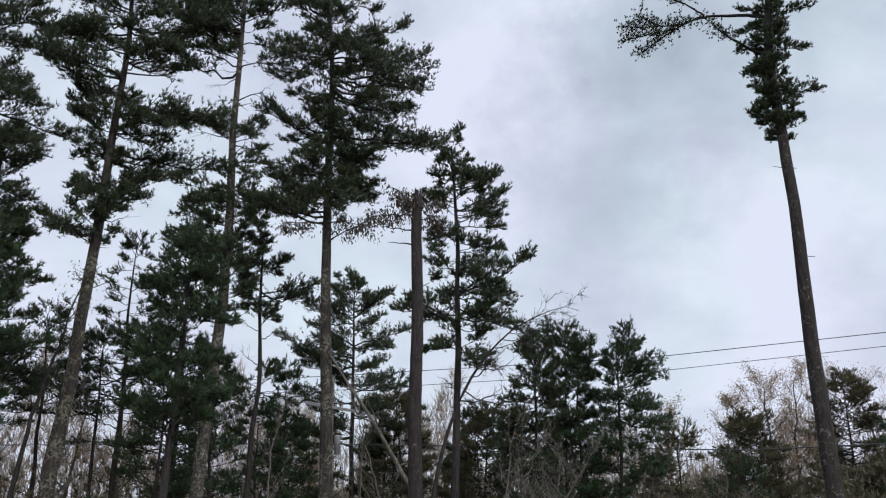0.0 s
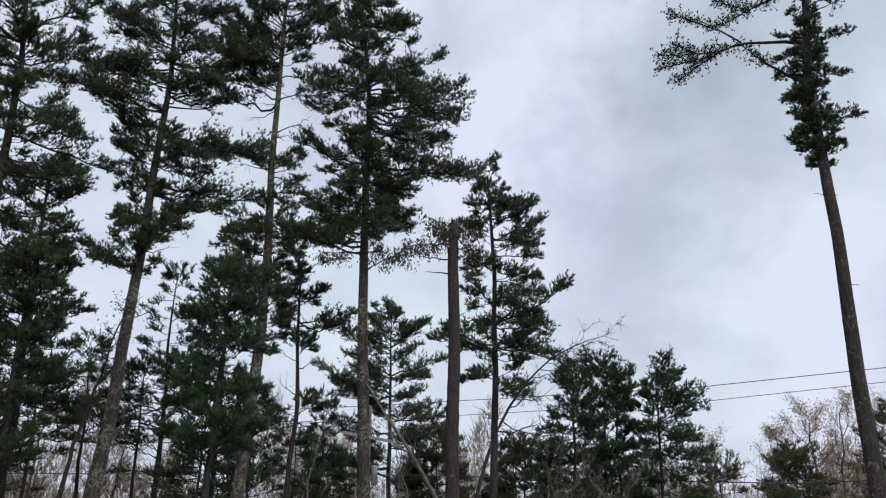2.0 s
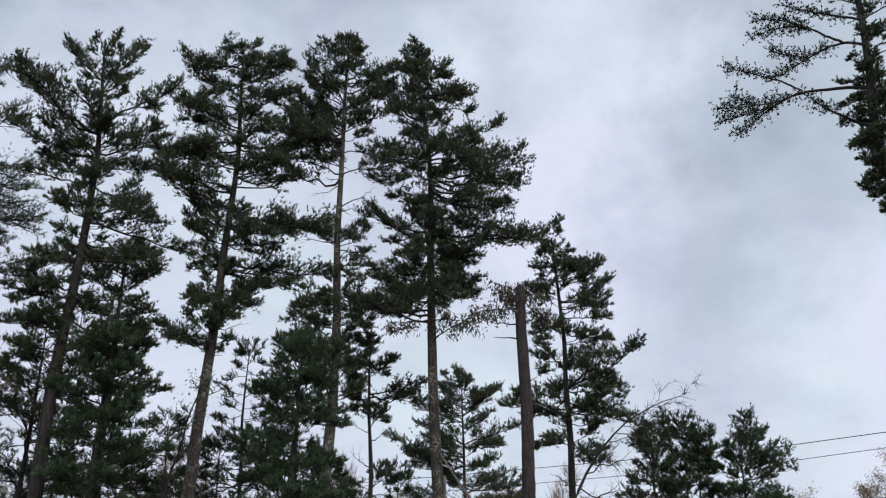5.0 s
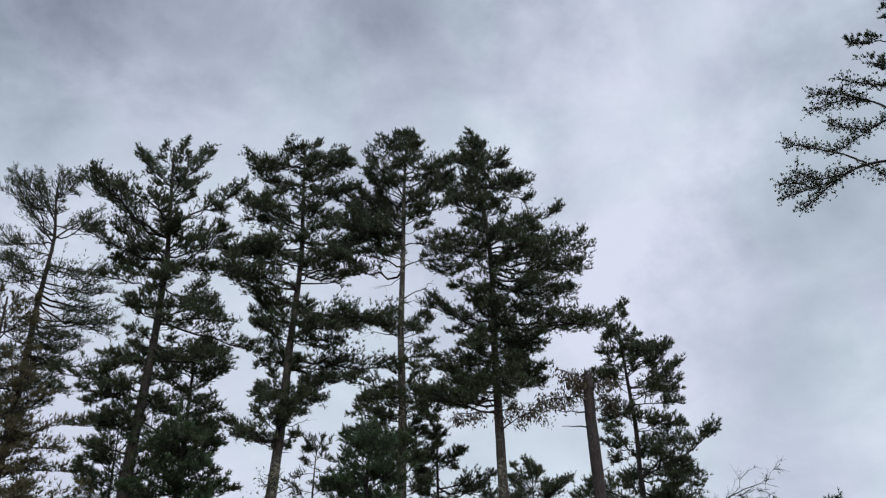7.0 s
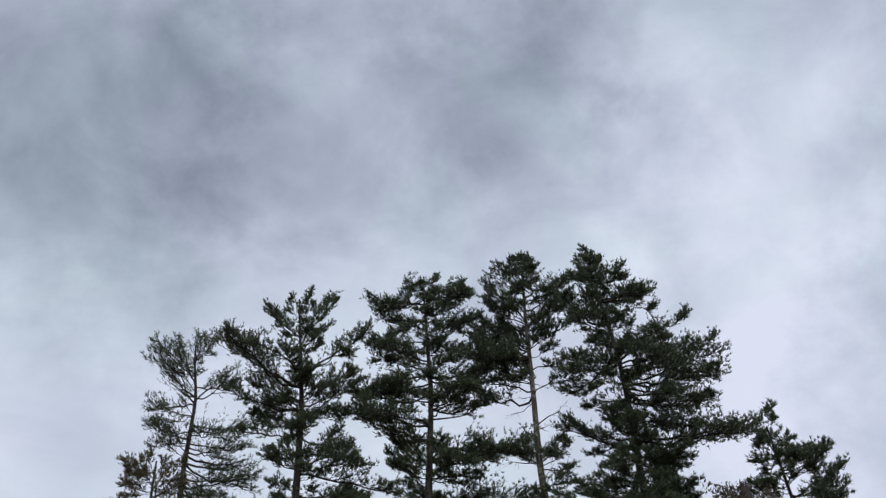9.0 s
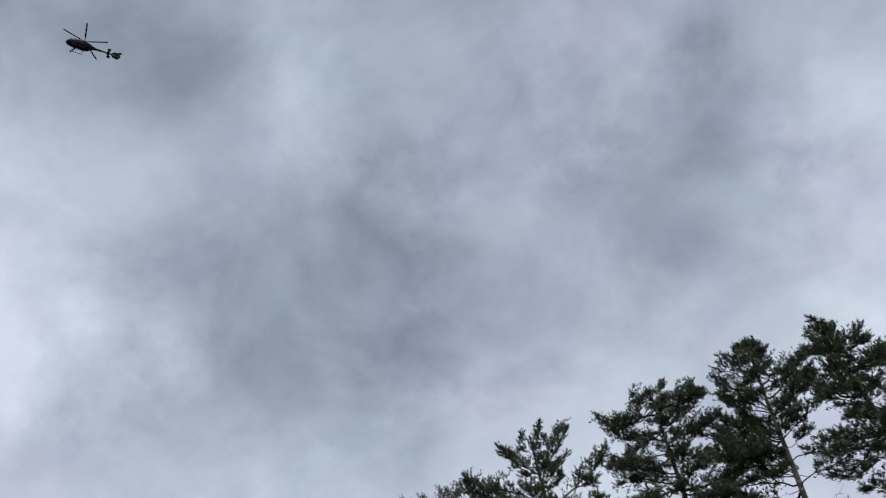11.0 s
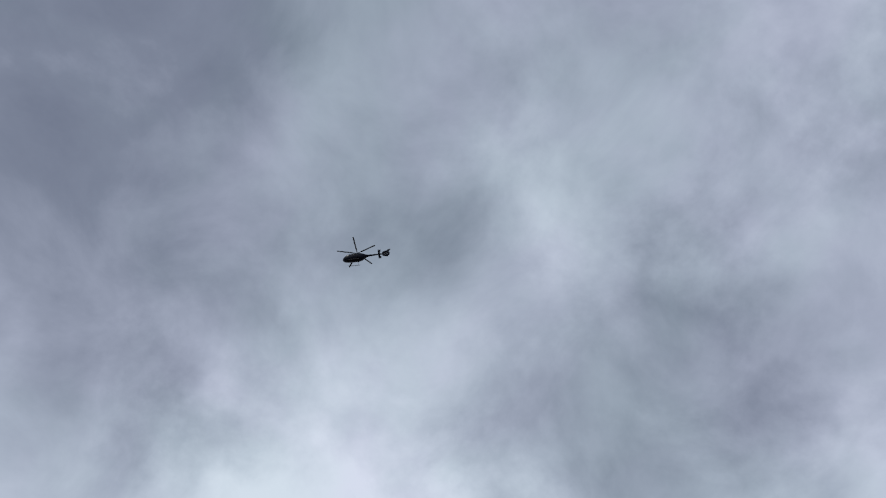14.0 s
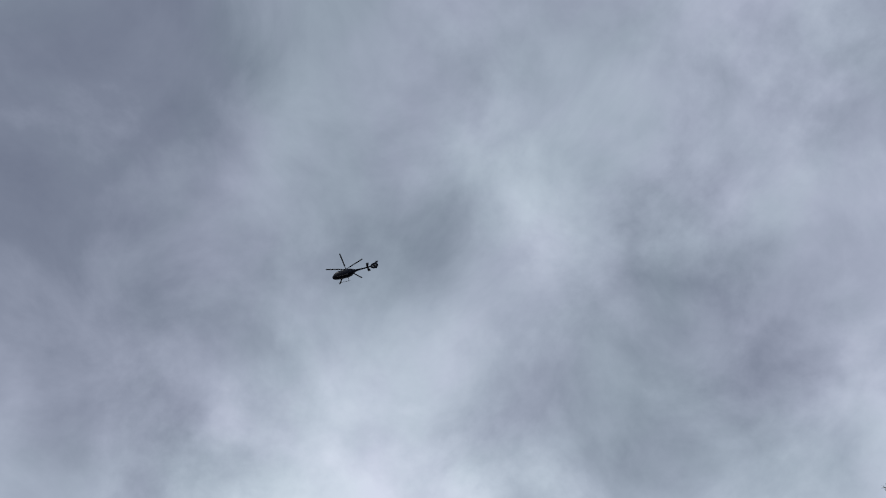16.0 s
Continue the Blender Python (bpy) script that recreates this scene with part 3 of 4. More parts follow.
pine("young_pine", -7.55, 24.88, 9.6, 0.13, [(0, -0.3), (3, -0.1), (6, 0.0), (10, 0.1)], [
    (5.0, -1.1, 4.9), (5.0, 0.9, 4.4), (5.6, 1.2, 5.3), (6.0, -1.6, 5.7), (6.3, -1.6, 6.5), (6.3, 1.3, 6.3), (6.6, -0.7, 6.6),
    (7.3, -1.5, 6.7), (7.3, 1.5, 7.4), (8.0, -1.3, 8.2), (8.0, 1.4, 8.9), (8.6, -0.6, 9.3), (8.6, 0.1, 9.8), (8.6, 0.7, 9.6)],
    "dense dark green young pine in front of taller pines", 19, fill=[(3.6, 9.5, 62, 1.8)], needles=NEEDLES_DARK, style=dict(siblings=1, bare=0.1, twigs=10.0))
pine("young_pine", -14.1, 25.4, 10.8, 0.15, [(0, 0.0), (11, 0.2)], [
    (5.4, -0.9, 4.9), (5.4, 1.1, 5.5), (5.8, -1.3, 6.0), (6.1, 2.2, 7.0), (6.8, 1.5, 7.3), (7.1, -1.2, 7.2), (8.1, -1.6, 8.7),
    (8.1, 1.7, 9.2), (8.8, 1.1, 9.9), (9.5, -1.4, 10.2), (9.5, 0.1, 10.9)],
    "dense shaded young pine beside a taller trunk", 20, fill=[(3.6, 10.6, 56, 2.0)], needles=NEEDLES_DARK, style=dict(siblings=1, bare=0.12, twigs=10.0))

pine("young_pine", -14.95, 27.73, 14.6, 0.17, [(0, 0.0), (15, -0.2)], [
    (8.0, 1.4, 8.3), (8.2, -0.8, 8.5), (9.0, 1.7, 9.5), (10.2, -1.3, 10.8), (10.4, 1.2, 11.1), (11.3, 0.9, 11.9), (11.8, -1.6, 12.4),
    (12.8, 0.9, 13.9), (12.9, -1.8, 13.4), (13.3, -0.9, 14.2), (13.6, 0.3, 14.5)],
    "crowded pine half hidden behind a taller one", 21, fill=[(6.5, 14.3, 28, 1.7)], style=dict(siblings=1))
pine("young_pine", -20.4, 23.5, 15.2, 0.17, [(0, 0.0), (15, 0.1)], wild_limbs(np.random.default_rng(22), 6.0, 15.6, 4.4, 40),
    "brownish thin-needled pine at the end of the row", 22, fill=[(6.0, 15.0, 34, 2.9)], needles=NEEDLES_OLIVE, style=dict(siblings=0, blades=7, twigs=9.0))


# ---- pines further back ----
def back_pine(name, x, y, top, low, spread, seed, label, needles=None, style=None, fill=24, limbs=None):
    rng = np.random.default_rng(seed)
    coarse = dict(twigs=8.0, knots=2, needle=0.19, width=0.018, blades=5, spread=0.95, siblings=0, rise=0.3)
    coarse.update(style or {})
    return pine(name, x, y, top - 0.7, 0.011 * top, [(0, rng.uniform(-0.3, 0.3)), (top, 0.0)], limbs or wild_limbs(rng, low, top, spread, 34 if top - low > 5.2 else 17),
                label, seed, fill=[(low, top - 0.8, int(fill * 0.75), spread * 0.9)], top_radius=0.012, style=coarse, needles=needles, group="pines further back in the wood")


FINE = dict(bare=0.16, twigs=12.0, rise=0.55, knots=3, needle=0.165, width=0.0145, blades=7, siblings=1)
back_pine("background_pine", -4.63, 43.76, 14.2, 3.0, 2.0, 31, "full white pine behind the bare trunks", None, dict(FINE, siblings=2), 20, [
    (5.0, 1.8, 5.0), (5.5, -3.2, 5.8), (6.0, -1.0, 6.0), (6.6, 2.9, 6.1), (7.2, -2.7, 7.7), (7.2, 1.8, 7.2), (8.0, -1.1, 8.8), (8.0, 2.6, 8.1),
    (8.6, -2.8, 9.8), (8.8, 1.8, 9.5), (9.4, -3.6, 10.6), (9.4, -1.7, 10.6), (10.0, -2.3, 11.3), (10.0, 2.8, 11.1), (10.6, 1.4, 11.8), (11.3, -1.5, 12.6),
    (11.5, -2.3, 12.2), (11.5, 1.1, 12.5), (11.8, 2.0, 13.0), (12.2, -0.9, 13.2), (12.4, 0.5, 13.6), (12.7, -0.2, 13.9)])
back_pine("background_pine", 3.46, 32.82, 8.6, 1.2, 1.9, 33, "bushy pine with a forked top", None, dict(FINE, width=0.014, needle=0.16, rise=0.6, bare=0.1), 44, [
    (3.7, -1.6, 3.5), (4.1, 0.6, 3.9), (4.5, -1.8, 4.3), (4.9, 0.9, 4.9), (5.1, -0.8, 5.3), (5.5, -1.7, 5.3), (5.8, 0.9, 6.2), (6.0, -1.4, 6.0), (6.2, -0.1, 7.0),
    (6.4, -0.8, 6.8), (6.4, 0.8, 7.2), (7.0, -0.2, 8.1), (7.0, 0.6, 8.3), (7.2, -0.6, 7.9), (7.5, 0.0, 8.5)])
back_pine("background_pine", 5.13, 33.11, 8.2, 1.2, 1.6, 35, "dense dark pine in a close clump", NEEDLES_DARK, dict(FINE, width=0.014, needle=0.16, rise=0.6, bare=0.1), 40, [
    (3.9, -0.9, 3.6), (3.9, 0.6, 3.7), (5.0, -0.7, 4.8), (5.0, 0.5, 4.7), (5.8, -0.7, 5.8), (5.8, 0.7, 6.2), (6.4, -0.5, 7.0), (6.4, 0.6, 7.0), (7.1, -0.3, 7.8),
    (7.1, 0.6, 7.7), (7.3, 0.2, 8.1)])
back_pine("background_pine", 6.53, 32.35, 8.5, 1.2, 1.8, 36, "dense dark pine with layered upswept limbs", NEEDLES_DARK, dict(FINE, width=0.014, needle=0.16, rise=0.6, bare=0.1), 44, [
    (3.7, -0.9, 3.5), (3.7, 1.5, 3.6), (4.3, -1.0, 4.3), (4.5, 1.4, 4.4), (5.1, -0.8, 5.1), (5.1, 1.7, 5.2), (5.7, -0.8, 6.1), (5.7, 1.4, 5.8), (6.1, 0.9, 6.5),
    (6.3, 1.7, 6.8), (6.5, 1.2, 7.6), (6.7, -0.5, 7.3), (6.9, 0.6, 7.3), (7.1, -0.2, 8.2), (7.1, 0.8, 8.0), (7.3, 0.5, 8.4)])
back_pine("background_pine", -2.4, 46.0, 9.2, 2.5, 2.6, 32, "low rounded pine behind the bare trunks")
back_pine("background_pine", 4.75, 33.3, 9.0, 1.5, 1.6, 34, "slim pine with a loose pale top", None, dict(bare=0.15, twigs=12.0, rise=0.8, needle=0.17, width=0.015, blades=9), 26)
back_pine("background_pine", -13.8, 37.5, 14.2, 4.0, 2.5, 37, "slim pine with thin sky-lit crown")
back_pine("background_pine", -12.2, 40.5, 14.6, 4.0, 2.4, 38, "slim pine with thin sky-lit crown")
back_pine("background_pine", -10.6, 33.5, 8.0, 0.6, 2.4, 39, "bushy dark pine of the understory", NEEDLES_DARK, dict(bare=0.15), 34)
back_pine("background_pine", -8.9, 34.0, 8.0, 0.6, 2.6, 40, "bushy dark pine of the understory", NEEDLES_DARK, dict(bare=0.15), 30)
back_pine("background_pine", -17.5, 38.0, 11.0, 6.0, 3.0, 41, "broad pine with level limbs behind the front row", fill=12)
back_pine("background_pine", -21.5, 36.0, 12.0, 3.0, 3.0, 42, "broad pine with level limbs behind the front row")
back_pine("background_pine", -26.0, 32.0, 15.0, 4.0, 3.4, 43, "broad pine at the end of the row")
back_pine("background_pine", -7.2, 42.0, 6.6, 1.0, 1.9, 45, "small shaded pine of the understory", NEEDLES_DARK)
back_pine("background_pine", 17.2, 50.0, 7.7, 1.2, 3.6, 46, "olive-brown pine among bare hardwoods", NEEDLES_OLIVE, dict(twigs=10.0, bare=0.12, siblings=1), 48)
back_pine("background_pine", 23.8, 52.0, 10.2, 1.2, 4.8, 47, "large olive pine among bare hardwoods", NEEDLES_OLIVE, dict(twigs=10.0, bare=0.12, siblings=1), 48)
back_pine("background_pine", 26.0, 49.0, 8.8, 0.6, 3.8, 48, "dark pine among bare hardwoods", NEEDLES_DARK)
back_pine("background_pine", 9.0, 34.0, 5.4, 0.4, 2.0, 49, "olive-brown pine beside a dark clump", NEEDLES_OLIVE)
back_pine("background_pine", 13.8, 42.0, 4.6, 0.3, 2.4, 50, "low dark pine shrub", NEEDLES_DARK, dict(bare=0.1))
back_pine("background_pine", -18.6, 29.0, 13.2, 2.5, 3.2, 52, "dense shaded pine at the end of the row", NEEDLES_DARK, dict(bare=0.12), 40)
back_pine("background_pine", -3.0, 44.5, 6.2, 0.6, 2.4, 55, "low dark pine of the understory", NEEDLES_DARK, dict(bare=0.12), 24)
back_pine("background_pine", -7.0, 39.3, 8.6, 1.0, 1.9, 61, "small dark pine filling a gap behind slim trunks", NEEDLES_DARK, dict(bare=0.15), 30)
back_pine("background_pine", -14.6, 37.2, 9.8, 5.6, 3.4, 62, "thin level-limbed pine behind the front row", None, dict(twigs=9.0), 10)
back_pine("background_pine", -16.6, 32.0, 8.6, 5.0, 3.2, 63, "thin level-limbed pine behind the front row", None, dict(twigs=9.0), 9)
back_pine("background_pine", -2.2, 43.5, 7.8, 0.8, 2.6, 64, "ragged pine behind a leaning dead trunk", NEEDLES_OLIVE, dict(twigs=10.0), 24)
back_pine("background_pine", 1.9, 36.8, 6.3, 0.4, 2.6, 65, "ragged pine beside a slim trunk", NEEDLES_OLIVE, dict(twigs=10.0), 26)
back_pine("background_pine", -7.9, 37.4, 6.8, 0.6, 2.4, 66, "low dark pine of the understory", NEEDLES_DARK, dict(bare=0.12), 26)
back_pine("background_pine", 19.8, 47.0, 4.8, 0.3, 2.6, 56, "low olive pine shrub", NEEDLES_OLIVE, dict(bare=0.1))
back_pine("background_pine", 1.6, 43.0, 7.2, 0.6, 2.8, 51, "low pine behind a bare trunk", None, dict(twigs=11.0), 30)
back_pine("background_pine", 3.4, 40.0, 6.2, 0.4, 2.4, 57, "low dark pine behind a bare trunk", NEEDLES_DARK, dict(bare=0.12), 26)


# ---- the broken-off trunk with its hanging dead leaves ----
def leaf_cards(rng, middle, size, hang=0.6):
    """Small curled leaves, each a bent pair of triangles."""
    count = len(middle)
    way = unit(rng.standard_normal((count, 3)) + np.array([0, 0, -1.4]) * hang)
    side = unit(np.cross(way, rng.standard_normal((count, 3))))
    lift = np.cross(way, side)
    s = size * rng.uniform(0.6, 1.2, (count, 1))
    points = np.stack([middle, middle + way * s * 0.5 + side * s * 0.2, middle + way * s + lift * s * 0.2, middle + way * s * 0.5 - side * s * 0.2], 1)
    return points.reshape(-1, 3), np.arange(count * 4).reshape(-1, 4)


def leafy_bough(tree, rng, start, tip, leaves, name="dead_bough"):
    size = float(np.linalg.norm(np.subtract(tip, start)))
    line = bend(start, tip, 10, -0.05 * size, rng, 0.03 * size)
    t = rng.uniform(0.25, 1, int(16 * size)) * 9
    at = np.stack([np.interp(t, np.arange(10), line[:, a]) for a in range(3)], 1)
    end = at + rng.standard_normal(at.shape) * np.array([0.3, 0.3, 0.16]) + np.array([0, 0, -0.10])
    points, faces = gather([tube(line, np.linspace(0.028, 0.006, 10), 5), prisms(at, end, 0.006, 0.003)])
    bough = mesh_from(name, points, faces, BARK_LIMB, tree)
    pick = rng.integers(0, len(at), leaves)
    u = rng.uniform(0.3, 1.05, (leaves, 1))
    middle = at[pick] + (end[pick] - at[pick]) * u + rng.standard_normal((leaves, 3)) * 0.11 + np.array([0, 0, -0.06])
    points, faces = leaf_cards(rng, middle, 0.15, 1.6)
    tagged(mesh_from("dead_leaves", points, faces, DEAD_LEAVES, bough, "withered brown leaves"), kind="stuff")


def build_stub():
    rng = np.random.default_rng(61)
    tree = stand("broken_trunk", -0.85, 27.49, "straight reddish-brown trunk snapped off, hung with withered leaves", "dead tree")
    z = np.linspace(-0.3, 11.8, 40)
    line = np.stack([0.03 * np.sin(z), 0 * z, z], 1)
    radii = 0.235 - 0.0055 * z + 0.1 * np.exp(-np.maximum(z, 0) / 0.5)
    points, faces = tube(line, radii, 16, rng, 0.03)
    mesh_from("trunk", points, faces, BARK_STUB, tree, smooth=True)
    # torn end: splinters and a ragged cap
    for i in range(16):
        a = i * 0.393
        foot = np.array([0.13 * math.cos(a), 0.13 * math.sin(a), 11.55])
        points, faces = tube([foot, foot + [0, 0, 0.2], foot * [0.7, 0.7, 1] + [0, 0, 0.35 + 0.4 * rng.uniform()]], [0.06, 0.05, 0.01], 5)
        mesh_from("splinter", points, faces, BARK_STUB, tree)
    for foot, tip, leaves in (((0, 0, 11.3), (-1.7, 0.3, 11.25), 380), ((0, 0, 11.6), (-1.0, -0.4, 12.2), 300), ((0, 0, 11.6), (0.7, -0.2, 11.9), 240),
                              ((0, 0, 11.2), (0.9, 0.3, 11.2), 200), ((0, 0, 11.5), (-0.5, 0.2, 12.3), 240)):
        leafy_bough(tree, rng, foot, tip, leaves)
    for foot, tip in (((0, 0, 10.75), (-1.25, 0.1, 10.95)), ((0, 0, 10.3), (-0.95, -0.2, 10.3)), ((0, 0, 8.8), (0.4, 0.1, 9.0))):
        points, faces = tube(bend(foot, tip, 7, -0.04, rng, 0.03), np.linspace(0.03, 0.008, 7), 6)
        mesh_from("dead_branch", points, faces, BARK_LIMB, tree)


build_stub()
# a withered bough lodged across the tall pine's trunk
bough_tree = stand("withered_bough", -4.3, 30.4, "broken oak bough with withered leaves lodged against a pine", "branch")
bough_tree.location.z = 0.0
rng_bough = np.random.default_rng(62)
leafy_bough(bough_tree, rng_bough, (0.1, 0.0, 11.3), (2.2, -0.6, 12.5), 300)
leafy_bough(bough_tree, rng_bough, (0.1, 0.0, 12.2), (-2.2, -0.5, 12.7), 120)
leafy_bough(bough_tree, rng_bough, (0.0, 0.0, 11.9), (-1.5, -0.7, 11.8), 300)
leafy_bough(bough_tree, rng_bough, (0.0, 0.0, 12.0), (1.7, -0.5, 11.9), 300)


# ---- hardwoods ----
def hardwood(name, x, y, height, radius, seed, label, leaves=0, leaf=None, lean=(0.0, 0.0), spread=0.4, wood=None, low=0.3, forks=9, leaf_size=0.16, group="bare hardwoods", order=3, curve=1.3, arch=None):
    """A bare or thinly leaved tree: trunk, limbs, and two further orders of twigs."""
    rng = np.random.default_rng(seed)
    tree = stand(name, x, y, label, "tree", group)
    z = np.linspace(-0.2, height * 0.92, 18)
    share = np.clip(z / height, 0, 1)
    sway = np.cumsum(rng.standard_normal((18, 2)), 0) * 0.012 * height
    line = np.stack([lean[0] * share ** curve + sway[:, 0] * share, lean[1] * share ** curve + sway[:, 1] * share, z], 1)
    if arch:
        u = np.linspace(0, 1, 18)[:, None]
        line = u * (1 - u) * 2 * np.array([0.3, 0.0, arch[1]]) + u * u * np.array([arch[0], -0.3, height]) + sway[:, :1] * 0.4 * np.array([0.6, 1, 1]) * u
        share = u.ravel()
    points, faces = tube(line, radius * (1 - 0.9 * share), 9, rng, 0.03)
    mesh_from("trunk", points, faces, wood or BARK_GREY, tree, smooth=True)
    ends = []
    for i in range(forks):
        t = low + (1 - low) * (i + rng.uniform(0, 0.9)) / forks
        foot = np.array([np.interp(t, share, line[:, a]) for a in range(3)])
        turn = rng.uniform(0, 2 * np.pi)
        size = height * spread * (1.15 - 0.75 * t) * rng.uniform(0.6, 1.1)
        tip = foot + size * np.array([np.cos(turn) * 0.62, np.sin(turn) * 0.62, rng.uniform(0.5, 0.95)])
        if arch:
            tip = foot + size * np.array([rng.uniform(0.4, 1.0), rng.uniform(-0.5, 0.5), rng.uniform(-0.35, 0.6)])
        limb_line = bend(foot, tip, 8, 0.05 * size, rng, 0.03 * size)
        pieces = [tube(limb_line, np.linspace(radius * (1 - t) * 0.5 + (0.009 if radius > 0.08 else 0.004), 0.005, 8), 5)]
        base_at, base_to = limb_line[:-1], limb_line[1:]
        weight = 0.35
        for step in range(order - 1):
            count = (13, 38, 70)[step]
            pick = rng.integers(0 if step else 1, len(base_at), count)
            u = rng.uniform(0, 1, (count, 1))
            at = base_at[pick] + (base_to[pick] - base_at[pick]) * u
            ahead = unit(base_to[pick] - base_at[pick])
            out = unit(ahead * 0.7 + rng.standard_normal((count, 3)) * 0.55 + np.array([0, 0, 0.0 if arch else 0.25]))
            to = at + out * (size * weight * rng.uniform(0.4, 1.0, (count, 1)))
            pieces.append(prisms(at, to, (0.010 - 0.003 * step) * (1.0 if radius > 0.08 else 0.6), 0.003 - 0.0005 * step))
            base_at, base_to = at, to
            weight *= 0.5
        points, faces = gather(pieces)
        limb = mesh_from("limb", points, faces, wood or BARK_GREY, tree)
        if leaves:
            count = leaves // forks
            pick = rng.integers(0, len(base_to), count)
            middle = base_to[pick] + rng.standard_normal((count, 3)) * 0.17
            points, faces = leaf_cards(rng, middle, leaf_size)
            tagged(mesh_from("leaves", points, faces, leaf or RUSSET_LEAVES, limb), kind="stuff")
    return tree


hardwood("leaning_sapling", -0.5, 26.0, 7.8, 0.075, 71, "leaning bare sapling reaching out over the clearing", spread=0.36, wood=BARK_DARK, low=0.42, forks=13, arch=(4.2, 6.9), order=3)
hardwood("leaning_pine_sapling", -12.65, 26.09, 9.6, 0.10, 72, "thin leaning trunk with dead twigs", lean=(1.3, 0.3), spread=0.16, wood=BARK_LIMB, low=0.55, forks=10, leaves=500, leaf=NEEDLES, leaf_size=0.12)
for i, (x, y, top, count, tint) in enumerate([
        (19.0, 51.5, 9.8, 1900, RUSSET_LEAVES), (20.6, 52.5, 10.4, 1500, RUSSET_LEAVES), (17.4, 53.0, 9.0, 1800, RUSSET_LEAVES), (24.0, 55.0, 10.4, 900, RUSSET_LEAVES),
        (26.5, 53.5, 10.0, 1200, RUSSET_LEAVES), (29.0, 52.0, 9.9, 1200, RUSSET_LEAVES), (13.9, 55.0, 8.4, 1100, RUSSET_LEAVES), (-8.8, 56.0, 8.4, 900, RUSSET_LEAVES),
        (-10.2, 54.0, 8.8, 600, RUSSET_LEAVES), (-7.2, 53.0, 7.6, 900, RUSSET_LEAVES), (-21.0, 50.0, 9.5, 400, RUSSET_LEAVES), (-24.5, 48.0, 9.8, 300, RUSSET_LEAVES), (-18.5, 52.0, 8.8, 300, RUSSET_LEAVES)]):
    hardwood("hardwood", x, y, top, 0.13, 80 + i, "thin grey hardwood with a haze of russet leaves", leaves=count * 3, leaf_size=0.115, leaf=tint, wood=BARK_TWIG, spread=0.42, low=0.28, forks=12)
for i, (x, y, top, slant) in enumerate([(-19.2, 34.0, 9.0, 0.6), (-16.8, 33.0, 7.5, -0.8), (-23.0, 35.5, 8.5, 0.4), (-14.2, 31.5, 6.5, 0.9), (-1.9, 33.0, 6.5, -1.4), (-3.2, 34.5, 7.0, 0.5),
                                        (1.6, 29.5, 5.2, 0.9), (-6.2, 31.0, 6.0, 1.0)]):
    hardwood("understory_sapling", x, y, top, 0.05, 110 + i, "bare grey understory sapling", lean=(slant, 0.2), spread=0.32, low=0.25, forks=10, group="bare saplings")
for i, (x, y, top, slant) in enumerate([(2.0, 27.0, 4.2, 1.0), (2.7, 26.4, 3.9, 1.6), (3.2, 28.0, 4.0, 0.9), (8.6, 33.5, 4.0, -0.3), (7.2, 33.0, 4.2, 0.3), (10.6, 34.0, 4.1, 0.2)]):
    hardwood("thicket_shrub", x, y, top, 0.04, 130 + i, "tangled leafless shrub with drooping twigs", lean=(slant, -0.2), spread=0.5, low=0.1, forks=14, leaves=160 if x > 5 else 0, leaf=DEAD_LEAVES, group="shrubs of the thicket")


def build_woods_beyond():
    """The uncounted far wood: thin bare stems and twigs behind everything."""
    rng = np.random.default_rng(151)
    pieces = []
    count = 600
    angle = rng.uniform(-0.85, 0.75, count)
    away = rng.uniform(62, 95, count)
    foot = np.stack([np.sin(angle) * away, np.cos(angle) * away, 0 * away], 1)
    tip = foot + np.stack([rng.normal(0, 0.6, count), rng.normal(0, 0.6, count), rng.uniform(4.5, 9.5, count)], 1)
    pieces.append(prisms(foot, tip, rng.uniform(0.05, 0.12, count), 0.015))
    at0, to0 = foot, tip
    for weight, number, r in ((0.28, 5500, 0.026), (0.13, 8500, 0.024)):
        pick = rng.integers(0, len(at0), number)
        u = rng.uniform(0.3, 1.0, (number, 1))
        at = at0[pick] + (to0[pick] - at0[pick]) * u
        out = unit(rng.standard_normal((number, 3)) * 0.6 + np.array([0, 0, 0.6]))
        to = at + out * weight * 9 * rng.uniform(0.3, 1.0, (number, 1))
        pieces.append(prisms(at, to, r, r * 0.4))
        at0, to0 = at, to
    points, faces = gather(pieces)
    tagged(mesh_from("woods_beyond", points, faces, BARK_FAR), "far bare grey-brown woods behind the pines", "woods", kind="stuff")


def build_thicket():
    """The uncounted brush at the wood's foot: evergreen and dead scrub."""
    rng = np.random.default_rng(152)
    count = 10000
    angle = rng.uniform(-0.85, 0.6, count)
    away = rng.uniform(36, 58, count)
    lump = 1.2 + 1.1 * np.sin(angle * 23) * np.sin(angle * 9 + 1) + 0.5 * np.sin(away * 0.9)
    z = rng.uniform(0.1, 1, count) ** 1.3 * (2.2 + lump)
    middle = np.stack([np.sin(angle) * away, np.cos(angle) * away, np.maximum(z, 0.2)], 1)
    points, faces = tufts(rng, middle, rng.standard_normal((count, 3)) + np.array([0, 0, 0.4]), 0.32, 0.026, 7)
    tagged(mesh_from("thicket", points, faces, NEEDLES_OLIVE), "low olive and brown scrub at the wood's foot", "undergrowth", kind="stuff")


